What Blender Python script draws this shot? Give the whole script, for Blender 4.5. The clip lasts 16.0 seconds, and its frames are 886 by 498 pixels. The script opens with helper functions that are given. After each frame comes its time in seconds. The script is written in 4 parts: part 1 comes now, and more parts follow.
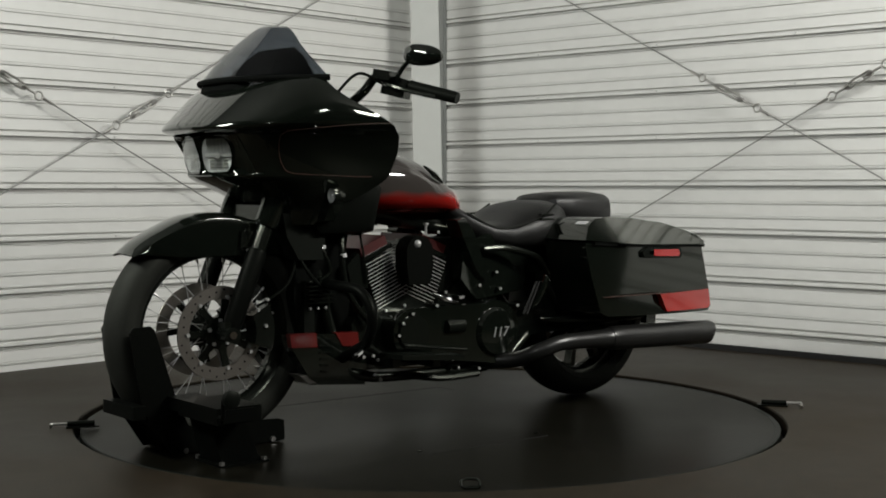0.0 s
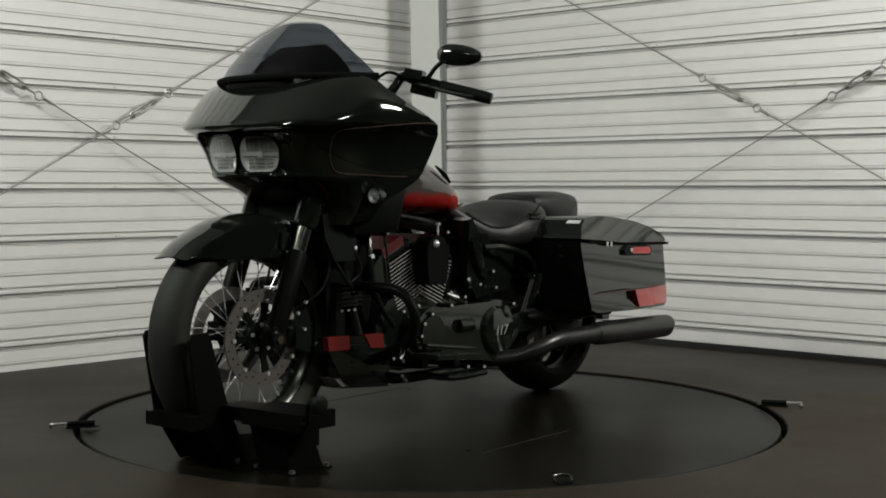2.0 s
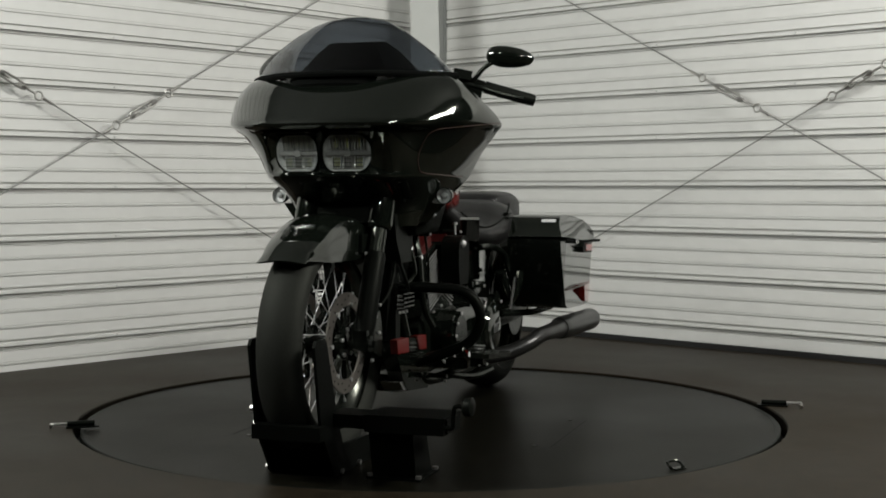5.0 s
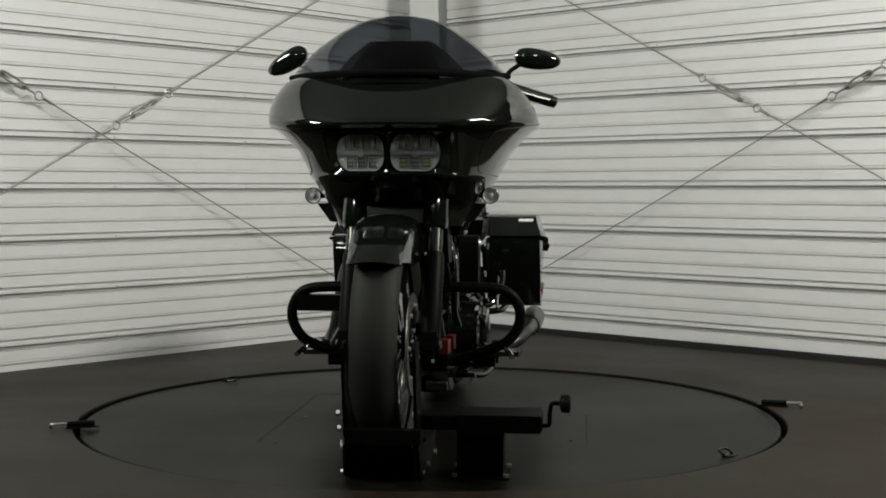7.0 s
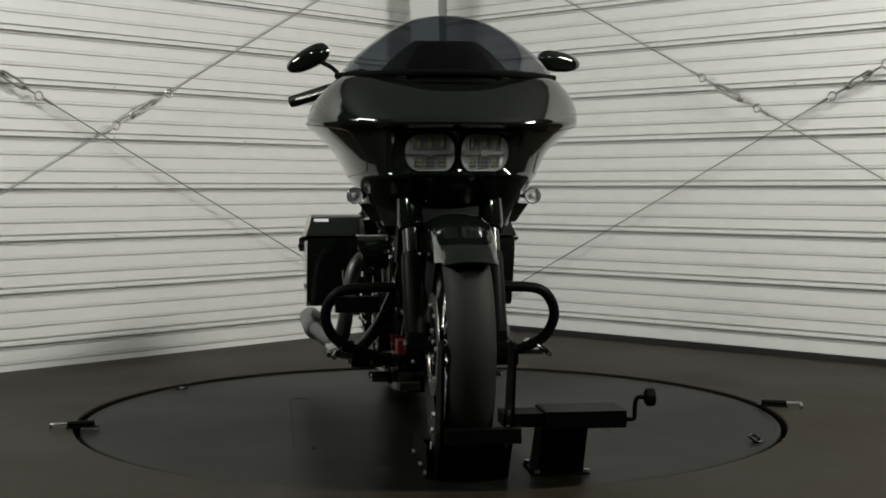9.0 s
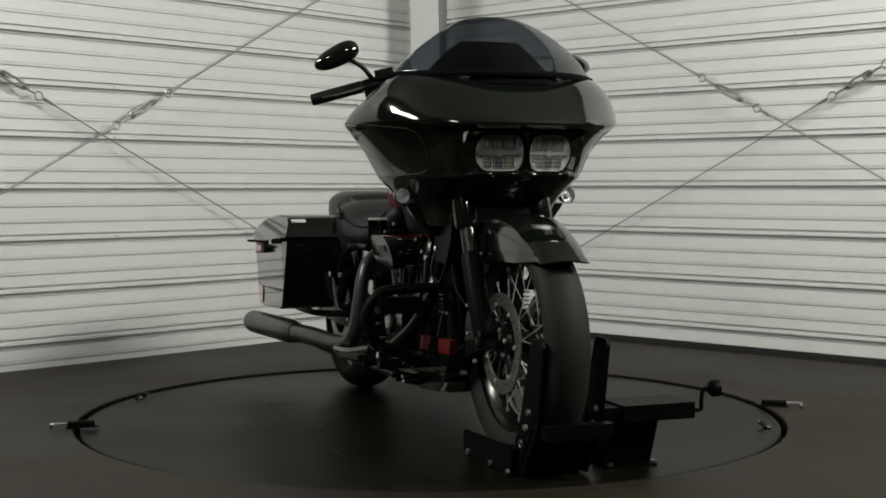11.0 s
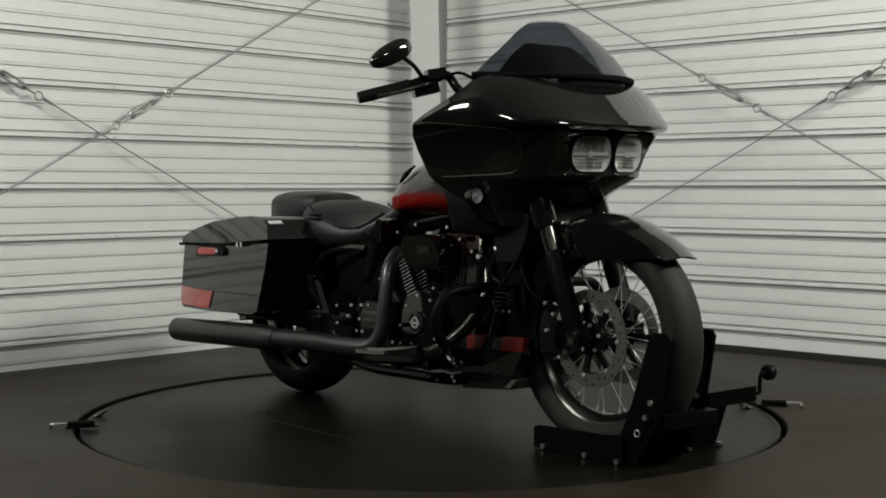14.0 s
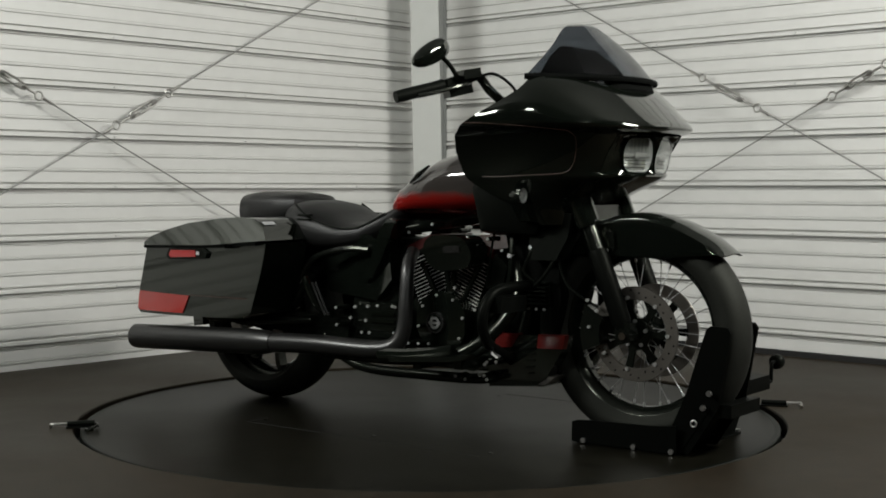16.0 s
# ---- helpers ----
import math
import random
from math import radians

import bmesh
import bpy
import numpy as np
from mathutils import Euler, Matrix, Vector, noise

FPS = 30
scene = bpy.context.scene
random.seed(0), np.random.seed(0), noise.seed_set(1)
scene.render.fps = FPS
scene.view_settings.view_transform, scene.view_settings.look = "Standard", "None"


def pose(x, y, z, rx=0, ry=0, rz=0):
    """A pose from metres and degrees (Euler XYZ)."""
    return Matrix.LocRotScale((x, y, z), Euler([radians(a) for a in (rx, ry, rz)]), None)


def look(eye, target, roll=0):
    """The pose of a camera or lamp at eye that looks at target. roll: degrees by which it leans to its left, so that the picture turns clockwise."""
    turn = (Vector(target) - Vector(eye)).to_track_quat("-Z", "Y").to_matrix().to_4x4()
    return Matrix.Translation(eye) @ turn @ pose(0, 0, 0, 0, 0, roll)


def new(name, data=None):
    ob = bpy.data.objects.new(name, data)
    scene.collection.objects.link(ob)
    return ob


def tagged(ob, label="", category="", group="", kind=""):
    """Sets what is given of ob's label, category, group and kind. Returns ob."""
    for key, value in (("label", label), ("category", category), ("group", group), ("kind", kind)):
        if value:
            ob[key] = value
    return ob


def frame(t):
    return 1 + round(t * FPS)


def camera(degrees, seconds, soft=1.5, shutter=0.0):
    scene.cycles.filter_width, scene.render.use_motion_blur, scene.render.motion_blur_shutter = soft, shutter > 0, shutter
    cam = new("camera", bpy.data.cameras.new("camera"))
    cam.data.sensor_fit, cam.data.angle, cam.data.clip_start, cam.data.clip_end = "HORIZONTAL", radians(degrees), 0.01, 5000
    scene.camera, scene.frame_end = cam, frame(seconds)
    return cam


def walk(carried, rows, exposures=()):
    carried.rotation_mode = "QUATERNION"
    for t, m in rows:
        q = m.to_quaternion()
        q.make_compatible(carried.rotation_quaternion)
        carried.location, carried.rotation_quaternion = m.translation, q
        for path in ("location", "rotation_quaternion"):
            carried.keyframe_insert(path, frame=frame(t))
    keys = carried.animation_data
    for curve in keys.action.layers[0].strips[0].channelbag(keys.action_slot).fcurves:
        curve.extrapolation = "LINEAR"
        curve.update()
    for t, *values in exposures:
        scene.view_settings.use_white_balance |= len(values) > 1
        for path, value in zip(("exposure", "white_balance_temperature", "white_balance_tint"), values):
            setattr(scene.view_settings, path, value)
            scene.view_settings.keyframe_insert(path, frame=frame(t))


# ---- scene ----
cam = camera(37.01, 16.0, soft=1.8)
EYE = (0.0, -4.74, 0.8186)
AIM = (0.00888, -3.74, 0.8186 - 0.04654)
walk(cam, [(0, look(EYE, AIM)), (16, look(EYE, AIM))], [(0, 0.0, 6500, 10), (16, 0.0, 6500, 10)])

# ---- light ----
world = bpy.data.worlds.new("world")
scene.world = world
world.use_nodes = True
world.node_tree.nodes["Background"].inputs["Color"].default_value = (0.5, 0.55, 0.6, 1)
world.node_tree.nodes["Background"].inputs["Strength"].default_value = 0.0

CEILING_Z = 3.6
# assumed lamp panels, out of view round the open side: place, what they are aimed at, length, width, watts, colour
LAMPS = [
    ((-3.1, -1.6, 2.65), (0.9, 2.0, 0.9), 1.4, 0.45, 94, (0.97, 0.99, 0.94)),
    ((3.1, -1.6, 2.65), (-0.9, 2.0, 0.9), 1.4, 0.45, 134, (0.98, 0.97, 0.91)),
    # weak front pair added as fill
    ((-1.5, -3.9, 2.7), (0.3, 2.4, 0.8), 0.5, 0.12, 15, (0.97, 1.0, 0.95)),
    ((1.5, -3.9, 2.7), (-0.3, 2.4, 0.8), 0.5, 0.12, 15, (0.97, 1.0, 0.95)),
]
for eye, aim, length, width, watts, colour in LAMPS:
    lamp = bpy.data.lights.new("assumed_lamp", "AREA")
    lamp.shape, lamp.size, lamp.size_y, lamp.energy, lamp.color = "RECTANGLE", length, width, watts, colour
    new("assumed_lamp", lamp).matrix_world = look(eye, aim) @ pose(0, 0, -0.03)


# ---- materials ----
def mat(name, colour, rough=0.5, metal=0.0, vary=0.15, scale=12.0, bump=0.0, bump_scale=60.0, coat=0.0, rough_vary=0.1, spec=0.5):
    """A surface with large stains, fine grain, uneven gloss and a fine relief."""
    m = bpy.data.materials.new(name)
    m.use_nodes = True
    nt = m.node_tree
    b = nt.nodes["Principled BSDF"]
    b.inputs["Metallic"].default_value = metal
    b.inputs["Coat Weight"].default_value = coat
    b.inputs["Coat Roughness"].default_value = 0.04
    b.inputs["Specular IOR Level"].default_value = spec
    co = nt.nodes.new("ShaderNodeTexCoord")
    big = nt.nodes.new("ShaderNodeTexNoise")
    big.inputs["Scale"].default_value, big.inputs["Detail"].default_value = scale * 0.2, 3
    fine = nt.nodes.new("ShaderNodeTexNoise")
    fine.inputs["Scale"].default_value, fine.inputs["Detail"].default_value = scale * 4, 4
    nt.links.new(co.outputs["Object"], big.inputs["Vector"])
    nt.links.new(co.outputs["Object"], fine.inputs["Vector"])
    add = nt.nodes.new("ShaderNodeMath")
    add.operation = "ADD"
    nt.links.new(big.outputs["Fac"], add.inputs[0])
    nt.links.new(fine.outputs["Fac"], add.inputs[1])
    ramp = nt.nodes.new("ShaderNodeMapRange")
    ramp.inputs["From Min"].default_value, ramp.inputs["From Max"].default_value = 0.6, 1.4
    nt.links.new(add.outputs[0], ramp.inputs["Value"])
    mix = nt.nodes.new("ShaderNodeMix")
    mix.data_type = "RGBA"
    mix.inputs["A"].default_value = (*[c * (1 - vary) for c in colour], 1)
    mix.inputs["B"].default_value = (*[min(1, c * (1 + vary)) for c in colour], 1)
    nt.links.new(ramp.outputs[0], mix.inputs["Factor"])
    nt.links.new(mix.outputs["Result"], b.inputs["Base Color"])
    rr = nt.nodes.new("ShaderNodeMapRange")
    rr.inputs["To Min"].default_value, rr.inputs["To Max"].default_value = rough * (1 - rough_vary), min(1, rough * (1 + rough_vary))
    nt.links.new(big.outputs["Fac"], rr.inputs["Value"])
    nt.links.new(rr.outputs[0], b.inputs["Roughness"])
    if bump:
        grain = nt.nodes.new("ShaderNodeTexNoise")
        grain.inputs["Scale"].default_value, grain.inputs["Detail"].default_value = bump_scale, 3
        nt.links.new(co.outputs["Object"], grain.inputs["Vector"])
        bn = nt.nodes.new("ShaderNodeBump")
        bn.inputs["Strength"].default_value, bn.inputs["Distance"].default_value = bump, 0.002
        nt.links.new(grain.outputs["Fac"], bn.inputs["Height"])
        nt.links.new(bn.outputs[0], b.inputs["Normal"])
    return m


def clear(name, tint, rough=0.02):
    """Thin see-through sheet: tinted straight through, with a mirror gloss that grows at grazing angles."""
    m = bpy.data.materials.new(name)
    m.use_nodes = True
    nt = m.node_tree
    nt.nodes.clear()
    out = nt.nodes.new("ShaderNodeOutputMaterial")
    tr = nt.nodes.new("ShaderNodeBsdfTransparent")
    tr.inputs["Color"].default_value = (*tint, 1)
    gl = nt.nodes.new("ShaderNodeBsdfGlossy")
    gl.inputs["Roughness"].default_value = rough
    lw = nt.nodes.new("ShaderNodeLayerWeight")
    lw.inputs["Blend"].default_value = 0.5
    pw = nt.nodes.new("ShaderNodeMath")
    pw.operation = "POWER"
    pw.inputs[1].default_value = 4.0
    nt.links.new(lw.outputs["Facing"], pw.inputs[0])
    fr = nt.nodes.new("ShaderNodeMapRange")
    fr.inputs["To Min"].default_value, fr.inputs["To Max"].default_value = 0.035, 0.9
    nt.links.new(pw.outputs[0], fr.inputs["Value"])
    mx = nt.nodes.new("ShaderNodeMixShader")
    nt.links.new(fr.outputs[0], mx.inputs[0])
    nt.links.new(tr.outputs[0], mx.inputs[1])
    nt.links.new(gl.outputs[0], mx.inputs[2])
    nt.links.new(mx.outputs[0], out.inputs["Surface"])
    return m


def painted(name, low, high, z0, z1, rough=0.1):
    """Custom paint that fades from one colour to another with height, broken by a streaky edge."""
    m = mat(name, high, rough, 0, 0.1, 8, coat=0.6)
    nt = m.node_tree
    b = nt.nodes["Principled BSDF"]
    co = nt.nodes.new("ShaderNodeTexCoord")
    sep = nt.nodes.new("ShaderNodeSeparateXYZ")
    nt.links.new(co.outputs["Object"], sep.inputs[0])
    st = nt.nodes.new("ShaderNodeMapping")
    st.inputs["Scale"].default_value = (9, 9, 2)
    st.inputs["Rotation"].default_value = (0, radians(35), 0)
    nt.links.new(co.outputs["Object"], st.inputs["Vector"])
    no = nt.nodes.new("ShaderNodeTexNoise")
    no.inputs["Scale"].default_value = 1.6
    nt.links.new(st.outputs[0], no.inputs["Vector"])
    ma = nt.nodes.new("ShaderNodeMath")
    ma.operation = "MULTIPLY_ADD"
    ma.inputs[1].default_value = 0.03
    nt.links.new(no.outputs["Fac"], ma.inputs[0])
    nt.links.new(sep.outputs["Z"], ma.inputs[2])
    mr = nt.nodes.new("ShaderNodeMapRange")
    mr.inputs["From Min"].default_value, mr.inputs["From Max"].default_value = z0 + 0.015, z1 + 0.015
    nt.links.new(ma.outputs[0], mr.inputs["Value"])
    mx = nt.nodes.new("ShaderNodeMix")
    mx.data_type = "RGBA"
    mx.inputs["A"].default_value, mx.inputs["B"].default_value = (*low, 1), (*high, 1)
    nt.links.new(mr.outputs[0], mx.inputs["Factor"])
    nt.links.new(mx.outputs["Result"], b.inputs["Base Color"])
    return m


def glowing(name, colour, strength):
    m = bpy.data.materials.new(name)
    m.use_nodes = True
    b = m.node_tree.nodes["Principled BSDF"]
    b.inputs["Base Color"].default_value = (*colour, 1)
    b.inputs["Emission Color"].default_value = (*colour, 1)
    b.inputs["Emission Strength"].default_value = strength
    return m


WALL = mat("white_steel_siding", (0.70, 0.70, 0.68), 0.45, 0, 0.05, 3, 0.08, 40)
POST = mat("white_painted_post", (0.48, 0.49, 0.47), 0.5, 0, 0.04, 4)
# grey that stands for the shade in the wall corner
CORNER_SHADE = mat("corner_shade_grey", (0.24, 0.25, 0.24), 0.5, 0, 0.06, 6)
DARKWALL = mat("near_black_wall", (0.014, 0.014, 0.014), 0.85, 0, 0.2, 2)
CEIL = mat("grey_ceiling_paint", (0.14, 0.14, 0.14), 0.8, 0, 0.15, 2)
RUBBER_FLOOR = mat("dark_rubber_floor", (0.0180, 0.0136, 0.0088), 0.50, 0, 0.5, 5, 0.35, 220, rough_vary=0.4, spec=0.14)
DISC_MAT = mat("dark_turntable_top", (0.0050, 0.0047, 0.0032), 0.37, 0, 0.7, 4, 0.25, 180, rough_vary=0.5, spec=0.058)
GROOVE = mat("black_gap_rubber", (0.008, 0.008, 0.008), 0.8, 0, 0.2, 20)
STEEL = mat("galvanised_steel", (0.55, 0.54, 0.52), 0.35, 1.0, 0.2, 40)
CABLE = mat("steel_wire_rope", (0.30, 0.30, 0.29), 0.5, 0.7, 0.2, 200)
SCREW = mat("screw_zinc", (0.55, 0.55, 0.54), 0.4, 0.4, 0.2, 60)
# black bases lifted and greened to carry the camera's veil
PAINT = mat("black_gloss_paint", (0.0042, 0.0056, 0.0042), 0.085, 0, 0.2, 6, coat=0.5, rough_vary=0.2)
SATIN = mat("black_satin_metal", (0.0045, 0.0056, 0.0045), 0.20, 0.0, 0.25, 20, 0.05, 200, spec=0.4)
MATTE = mat("black_plastic", (0.0045, 0.0054, 0.0045), 0.42, 0, 0.2, 30, 0.15, 200, spec=0.09)
CHOCK = mat("black_powder_coat", (0.0026, 0.0030, 0.0026), 0.42, 0, 0.3, 20, 0.2, 300, spec=0.05)
TYRE = mat("tyre_rubber", (0.0115, 0.0120, 0.0105), 0.66, 0, 0.25, 30, 0.3, 160, spec=0.25)
LEATHER = mat("black_seat_vinyl", (0.008, 0.008, 0.0078), 0.44, 0, 0.25, 20, 0.3, 260, spec=0.38)
CHROME = mat("chrome", (0.75, 0.75, 0.76), 0.08, 1.0, 0.06, 20)
FIN = mat("machined_fin_edge", (0.62, 0.61, 0.60), 0.30, 0.5, 0.1, 40)
SPOKE = mat("spoke_steel", (0.75, 0.75, 0.75), 0.25, 0.5, 0.1, 60)
BOLT = mat("bright_zinc_bolt", (0.50, 0.50, 0.49), 0.28, 0.45, 0.1, 60)
DARKCHROME = mat("dark_chrome", (0.09, 0.09, 0.088), 0.2, 0.8, 0.1, 20)
ROTOR = mat("brake_rotor_steel", (0.27, 0.25, 0.225), 0.33, 0.85, 0.12, 40)
PIPE = mat("black_ceramic_exhaust", (0.009, 0.009, 0.0085), 0.34, 0.0, 0.25, 20, spec=0.6)
RED = mat("red_paint", (0.095, 0.005, 0.0035), 0.32, 0, 0.12, 8)
DARKRED = mat("dark_red_powder_coat", (0.050, 0.004, 0.0035), 0.42, 0, 0.2, 20)
TANKPAINT = painted("black_and_red_tank_paint", (0.27, 0.011, 0.008), (0.042, 0.037, 0.034), 0.778, 0.806)
BAGRED = painted("red_bag_panel", (0.36, 0.016, 0.011), (0.26, 0.012, 0.009), 0.33, 0.44)
LINE = mat("dull_red_pinstripe", (0.055, 0.028, 0.022), 0.4, 0, 0.1, 20)
REDLENS = mat("red_lens", (0.30, 0.012, 0.012), 0.1, 0, 0.1, 20, coat=0.5)
BOWL = mat("bright_reflector_bowl", (0.84, 0.84, 0.84), 0.22, 0.40, 0.1, 60, 0.3, 70)
REFLECTOR = mat("silver_reflector", (0.78, 0.79, 0.79), 0.25, 0.45, 0.2, 60)
LED = mat("pale_yellow_led", (0.86, 0.88, 0.36), 0.3, 0, 0.2, 60)
DARKHOLE = mat("black_hole", (0.003, 0.0035, 0.003), 0.9, 0, 0.1, 10, spec=0.05)
DECAL = mat("white_sticker", (0.6, 0.6, 0.6), 0.5, 0, 0.08, 40)
LETTER = mat("silver_letter", (0.42, 0.42, 0.42), 0.35, 0.5, 0.08, 60)
TINT = clear("smoked_screen", (0.31, 0.335, 0.365), 0.03)
LENS = clear("clear_lens", (0.93, 0.94, 0.93), 0.02)
TUBE_GLOW = glowing("lamp_diffuser", (1.0, 0.97, 0.92), 3.0)


# brownish floor sheen, and a faint green camera veil put into the black finishes
for m, tint in ((RUBBER_FLOOR, (1, 0.97, 0.76)), (DISC_MAT, (1, 0.98, 0.78)), (PAINT, (0.95, 1, 0.86)), (SATIN, (0.95, 1, 0.86)), (MATTE, (0.95, 1, 0.86)), (TYRE, (0.95, 1, 0.86)), (CHOCK, (0.95, 1, 0.86))):
    m.node_tree.nodes["Principled BSDF"].inputs["Specular Tint"].default_value = (*tint, 1)


# ---- mesh helpers ----
def V(p):
    return Vector(p)


def smooth_path(pts, steps=5):
    """A rounded line through the points."""
    p = [Vector(a) for a in pts]
    if steps < 2 or len(p) < 3:
        return p
    out = []
    for i in range(len(p) - 1):
        a, b, c, d = p[max(i - 1, 0)], p[i], p[i + 1], p[min(i + 2, len(p) - 1)]
        for k in range(steps):
            t = k / steps
            out.append(0.5 * (2 * b + (c - a) * t + (2 * a - 5 * b + 4 * c - d) * t * t + (3 * b - a - 3 * c + d) * t ** 3))
    return out + [p[-1]]


def loft(rings, cap=True, closed=True, bm=None):
    bm = bm or bmesh.new()
    vs = [[bm.verts.new(p) for p in r] for r in rings]
    n = len(vs[0])
    for a, b in zip(vs, vs[1:]):
        for i in range(n if closed else n - 1):
            j = (i + 1) % n
            bm.faces.new((a[i], a[j], b[j], b[i]))
    if cap and closed:
        bm.faces.new(vs[0][::-1])
        bm.faces.new(vs[-1])
    return bm


def tube(pts, r, seg=10, steps=5, bm=None):
    """A round bar along a rounded line; r is one radius or one for each given point."""
    path = smooth_path(pts, steps)
    n = len(path)
    if isinstance(r, (int, float)):
        rad = [r] * n
    else:
        rad = [float(v) for v in np.interp(np.linspace(0, len(r) - 1, n), range(len(r)), r)]
    up = Vector((0, 0, 1))
    rings = []
    for i, p in enumerate(path):
        d = (path[min(i + 1, n - 1)] - path[max(i - 1, 0)]).normalized()
        if abs(d.dot(up)) > 0.95:
            up = Vector((0, 1, 0)) if abs(d.y) < 0.9 else Vector((1, 0, 0))
        s = d.cross(up).normalized()
        up = s.cross(d).normalized()
        rings.append([p + (s * math.cos(a) + up * math.sin(a)) * rad[i] for a in [2 * math.pi * k / seg for k in range(seg)]])
    return loft(rings, bm=bm)


def cyl(a, b, r, seg=20, r2=None, bm=None):
    return tube([a, b], [r, r if r2 is None else r2], seg, 1, bm)


def lathe(profile, seg=48, closed=False, bm=None):
    """Turns (radius, y) about the y axis."""
    rings = [[(r * math.cos(a), y, r * math.sin(a)) for r, y in profile] for a in [2 * math.pi * k / seg for k in range(seg)]]
    bm = bm or bmesh.new()
    vs = [[bm.verts.new(p) for p in r] for r in rings]
    n = len(profile)
    for k in range(seg):
        a, b = vs[k], vs[(k + 1) % seg]
        for i in range(n if closed else n - 1):
            j = (i + 1) % n
            bm.faces.new((a[i], a[j], b[j], b[i]))
    return bm


def bevel(bm, width, segments=2, angle=30):
    es = [e for e in bm.edges if len(e.link_faces) == 2 and e.calc_face_angle(0) > radians(angle)]
    if width and es:
        bmesh.ops.bevel(bm, geom=es, offset=width, segments=segments, affect="EDGES", clamp_overlap=True)
    return bm


def slab(outline, y0, y1, bev=0.0, segments=2):
    """A side outline of (x, z), as thick as y0 to y1."""
    bm = loft([[(x, y0, z) for x, z in outline], [(x, y1, z) for x, z in outline]])
    return bevel(bm, bev, segments)


def box(x0, x1, y0, y1, z0, z1, bev=0.004, segments=2):
    return slab([(x0, z0), (x1, z0), (x1, z1), (x0, z1)], y0, y1, bev, segments)


def merge(*bms):
    out = bmesh.new()
    for b in bms:
        me = bpy.data.meshes.new("tmp")
        b.to_mesh(me)
        b.free()
        out.from_mesh(me)
        bpy.data.meshes.remove(me)
    return out


def moved(bm, m):
    bm.transform(m)
    return bm


def mesh_of(name, bm, material, sharp=35):
    bmesh.ops.recalc_face_normals(bm, faces=bm.faces)
    me = bpy.data.meshes.new(name)
    bm.to_mesh(me)
    bm.free()
    me.materials.append(material)
    for p in me.polygons:
        p.use_smooth = True
    me.set_sharp_from_angle(angle=radians(sharp))
    return me


def part(name, bm, material, parent=None, label="", sharp=35):
    ob = new(name, mesh_of(name, bm, material, sharp))
    ob.parent = parent
    return tagged(ob, label)


def again(name, me, parent, m):
    ob = new(name, me)
    ob.parent = parent
    ob.matrix_basis = m
    return ob


def both(name, make, material, parent, label=""):
    """A part on each side; make(side) builds it with side 1 for the left and -1 for the right."""
    return [part(name, make(s), material, parent, label) for s in (1, -1)]


def arc(cx, cz, r, a0, a1, n=16):
    return [(cx + r * math.cos(radians(a0 + (a1 - a0) * k / n)), cz + r * math.sin(radians(a0 + (a1 - a0) * k / n))) for k in range(n + 1)]


# ---- the room ----
CORNER = Vector((0.072, 3.147, 0))
U = Vector((-0.682, -0.731, 0))
W = Vector((0.731, -0.682, 0))
SIDE = 9.6


def wall_frame(along, origin):
    """x runs along the wall, y into the room, z up."""
    n = Vector((0, 0, 1)).cross(along)
    if n.dot(Vector((0, -1, 0))) < 0:
        n = -n
    m = Matrix.Identity(4)
    for i, a in enumerate((along, n, Vector((0, 0, 1)))):
        m.col[i][:3] = a
    m.translation = origin
    return m


def wall(name, along, z_first, course, reach, label):
    base = wall_frame(along, CORNER)
    bm = box(-0.2, reach, -0.16, -0.03, -0.06, CEILING_Z - 0.2, 0)
    ob = tagged(part(name, bm, DARKWALL), label, "wall", kind="structure")
    ob.matrix_basis = base
    # one siding course: a double lap at its foot, a raised screw strip, a shallow step, then flat sheet with two pressed double lines
    prof = [(0.0, -0.002), (0.0005, -0.024), (0.0090, -0.024), (0.0094, -0.010), (0.0120, -0.010), (0.0124, -0.024), (0.0215, -0.024), (0.0220, 0.004), (0.0228, 0.0055), (0.0375, 0.0055), (0.0384, 0.004), (0.0388, -0.020), (0.0490, -0.020), (0.0496, 0.0)]
    for z in (0.0955, 0.1665):
        prof += [(z, 0.0), (z + 0.0006, -0.011), (z + 0.0054, -0.011), (z + 0.0060, 0.0), (z + 0.0140, 0.0010), (z + 0.0150, -0.0035), (z + 0.0178, -0.0035), (z + 0.0190, 0.0)]
    prof += [(course - 0.0005, 0.0), (course - 0.0005, -0.03), (0.0, -0.03)]
    bm = loft([[(0.0, d, z) for z, d in prof], [(reach, d, z) for z, d in prof]])
    me = mesh_of("panel", bm, WALL, 20)
    sc = mesh_of("screw", tube([(0, 0, 0), (0, 0.004, 0), (0, 0.0065, 0)], [0.0045, 0.0045, 0.002], 8, 1), SCREW)
    z = z_first - course
    while z < CEILING_Z - 0.3:
        again("panel", me, ob, pose(0, 0, z))
        if 0 < z < 2.2:
            for i in range(4):
                again("screw", sc, ob, pose(0.72 + 0.78 * i, 0.005, z + 0.030))
        z += course
    return ob


wall("wall_left", U, 0.0982, 0.2312, 4.55, "white horizontal ribbed steel siding wall")
wall("wall_right", W, 0.0882, 0.2391, 4.35, "white horizontal ribbed steel siding wall")

trim = part("baseboard", bevel(box(0.1, 4.35, 0.010, 0.030, 0.0, 0.034, 0), 0.004), GROOVE)
trim.matrix_basis = wall_frame(W, CORNER)
tagged(trim, "black rubber strip along the foot of the siding", "baseboard", kind="structure")

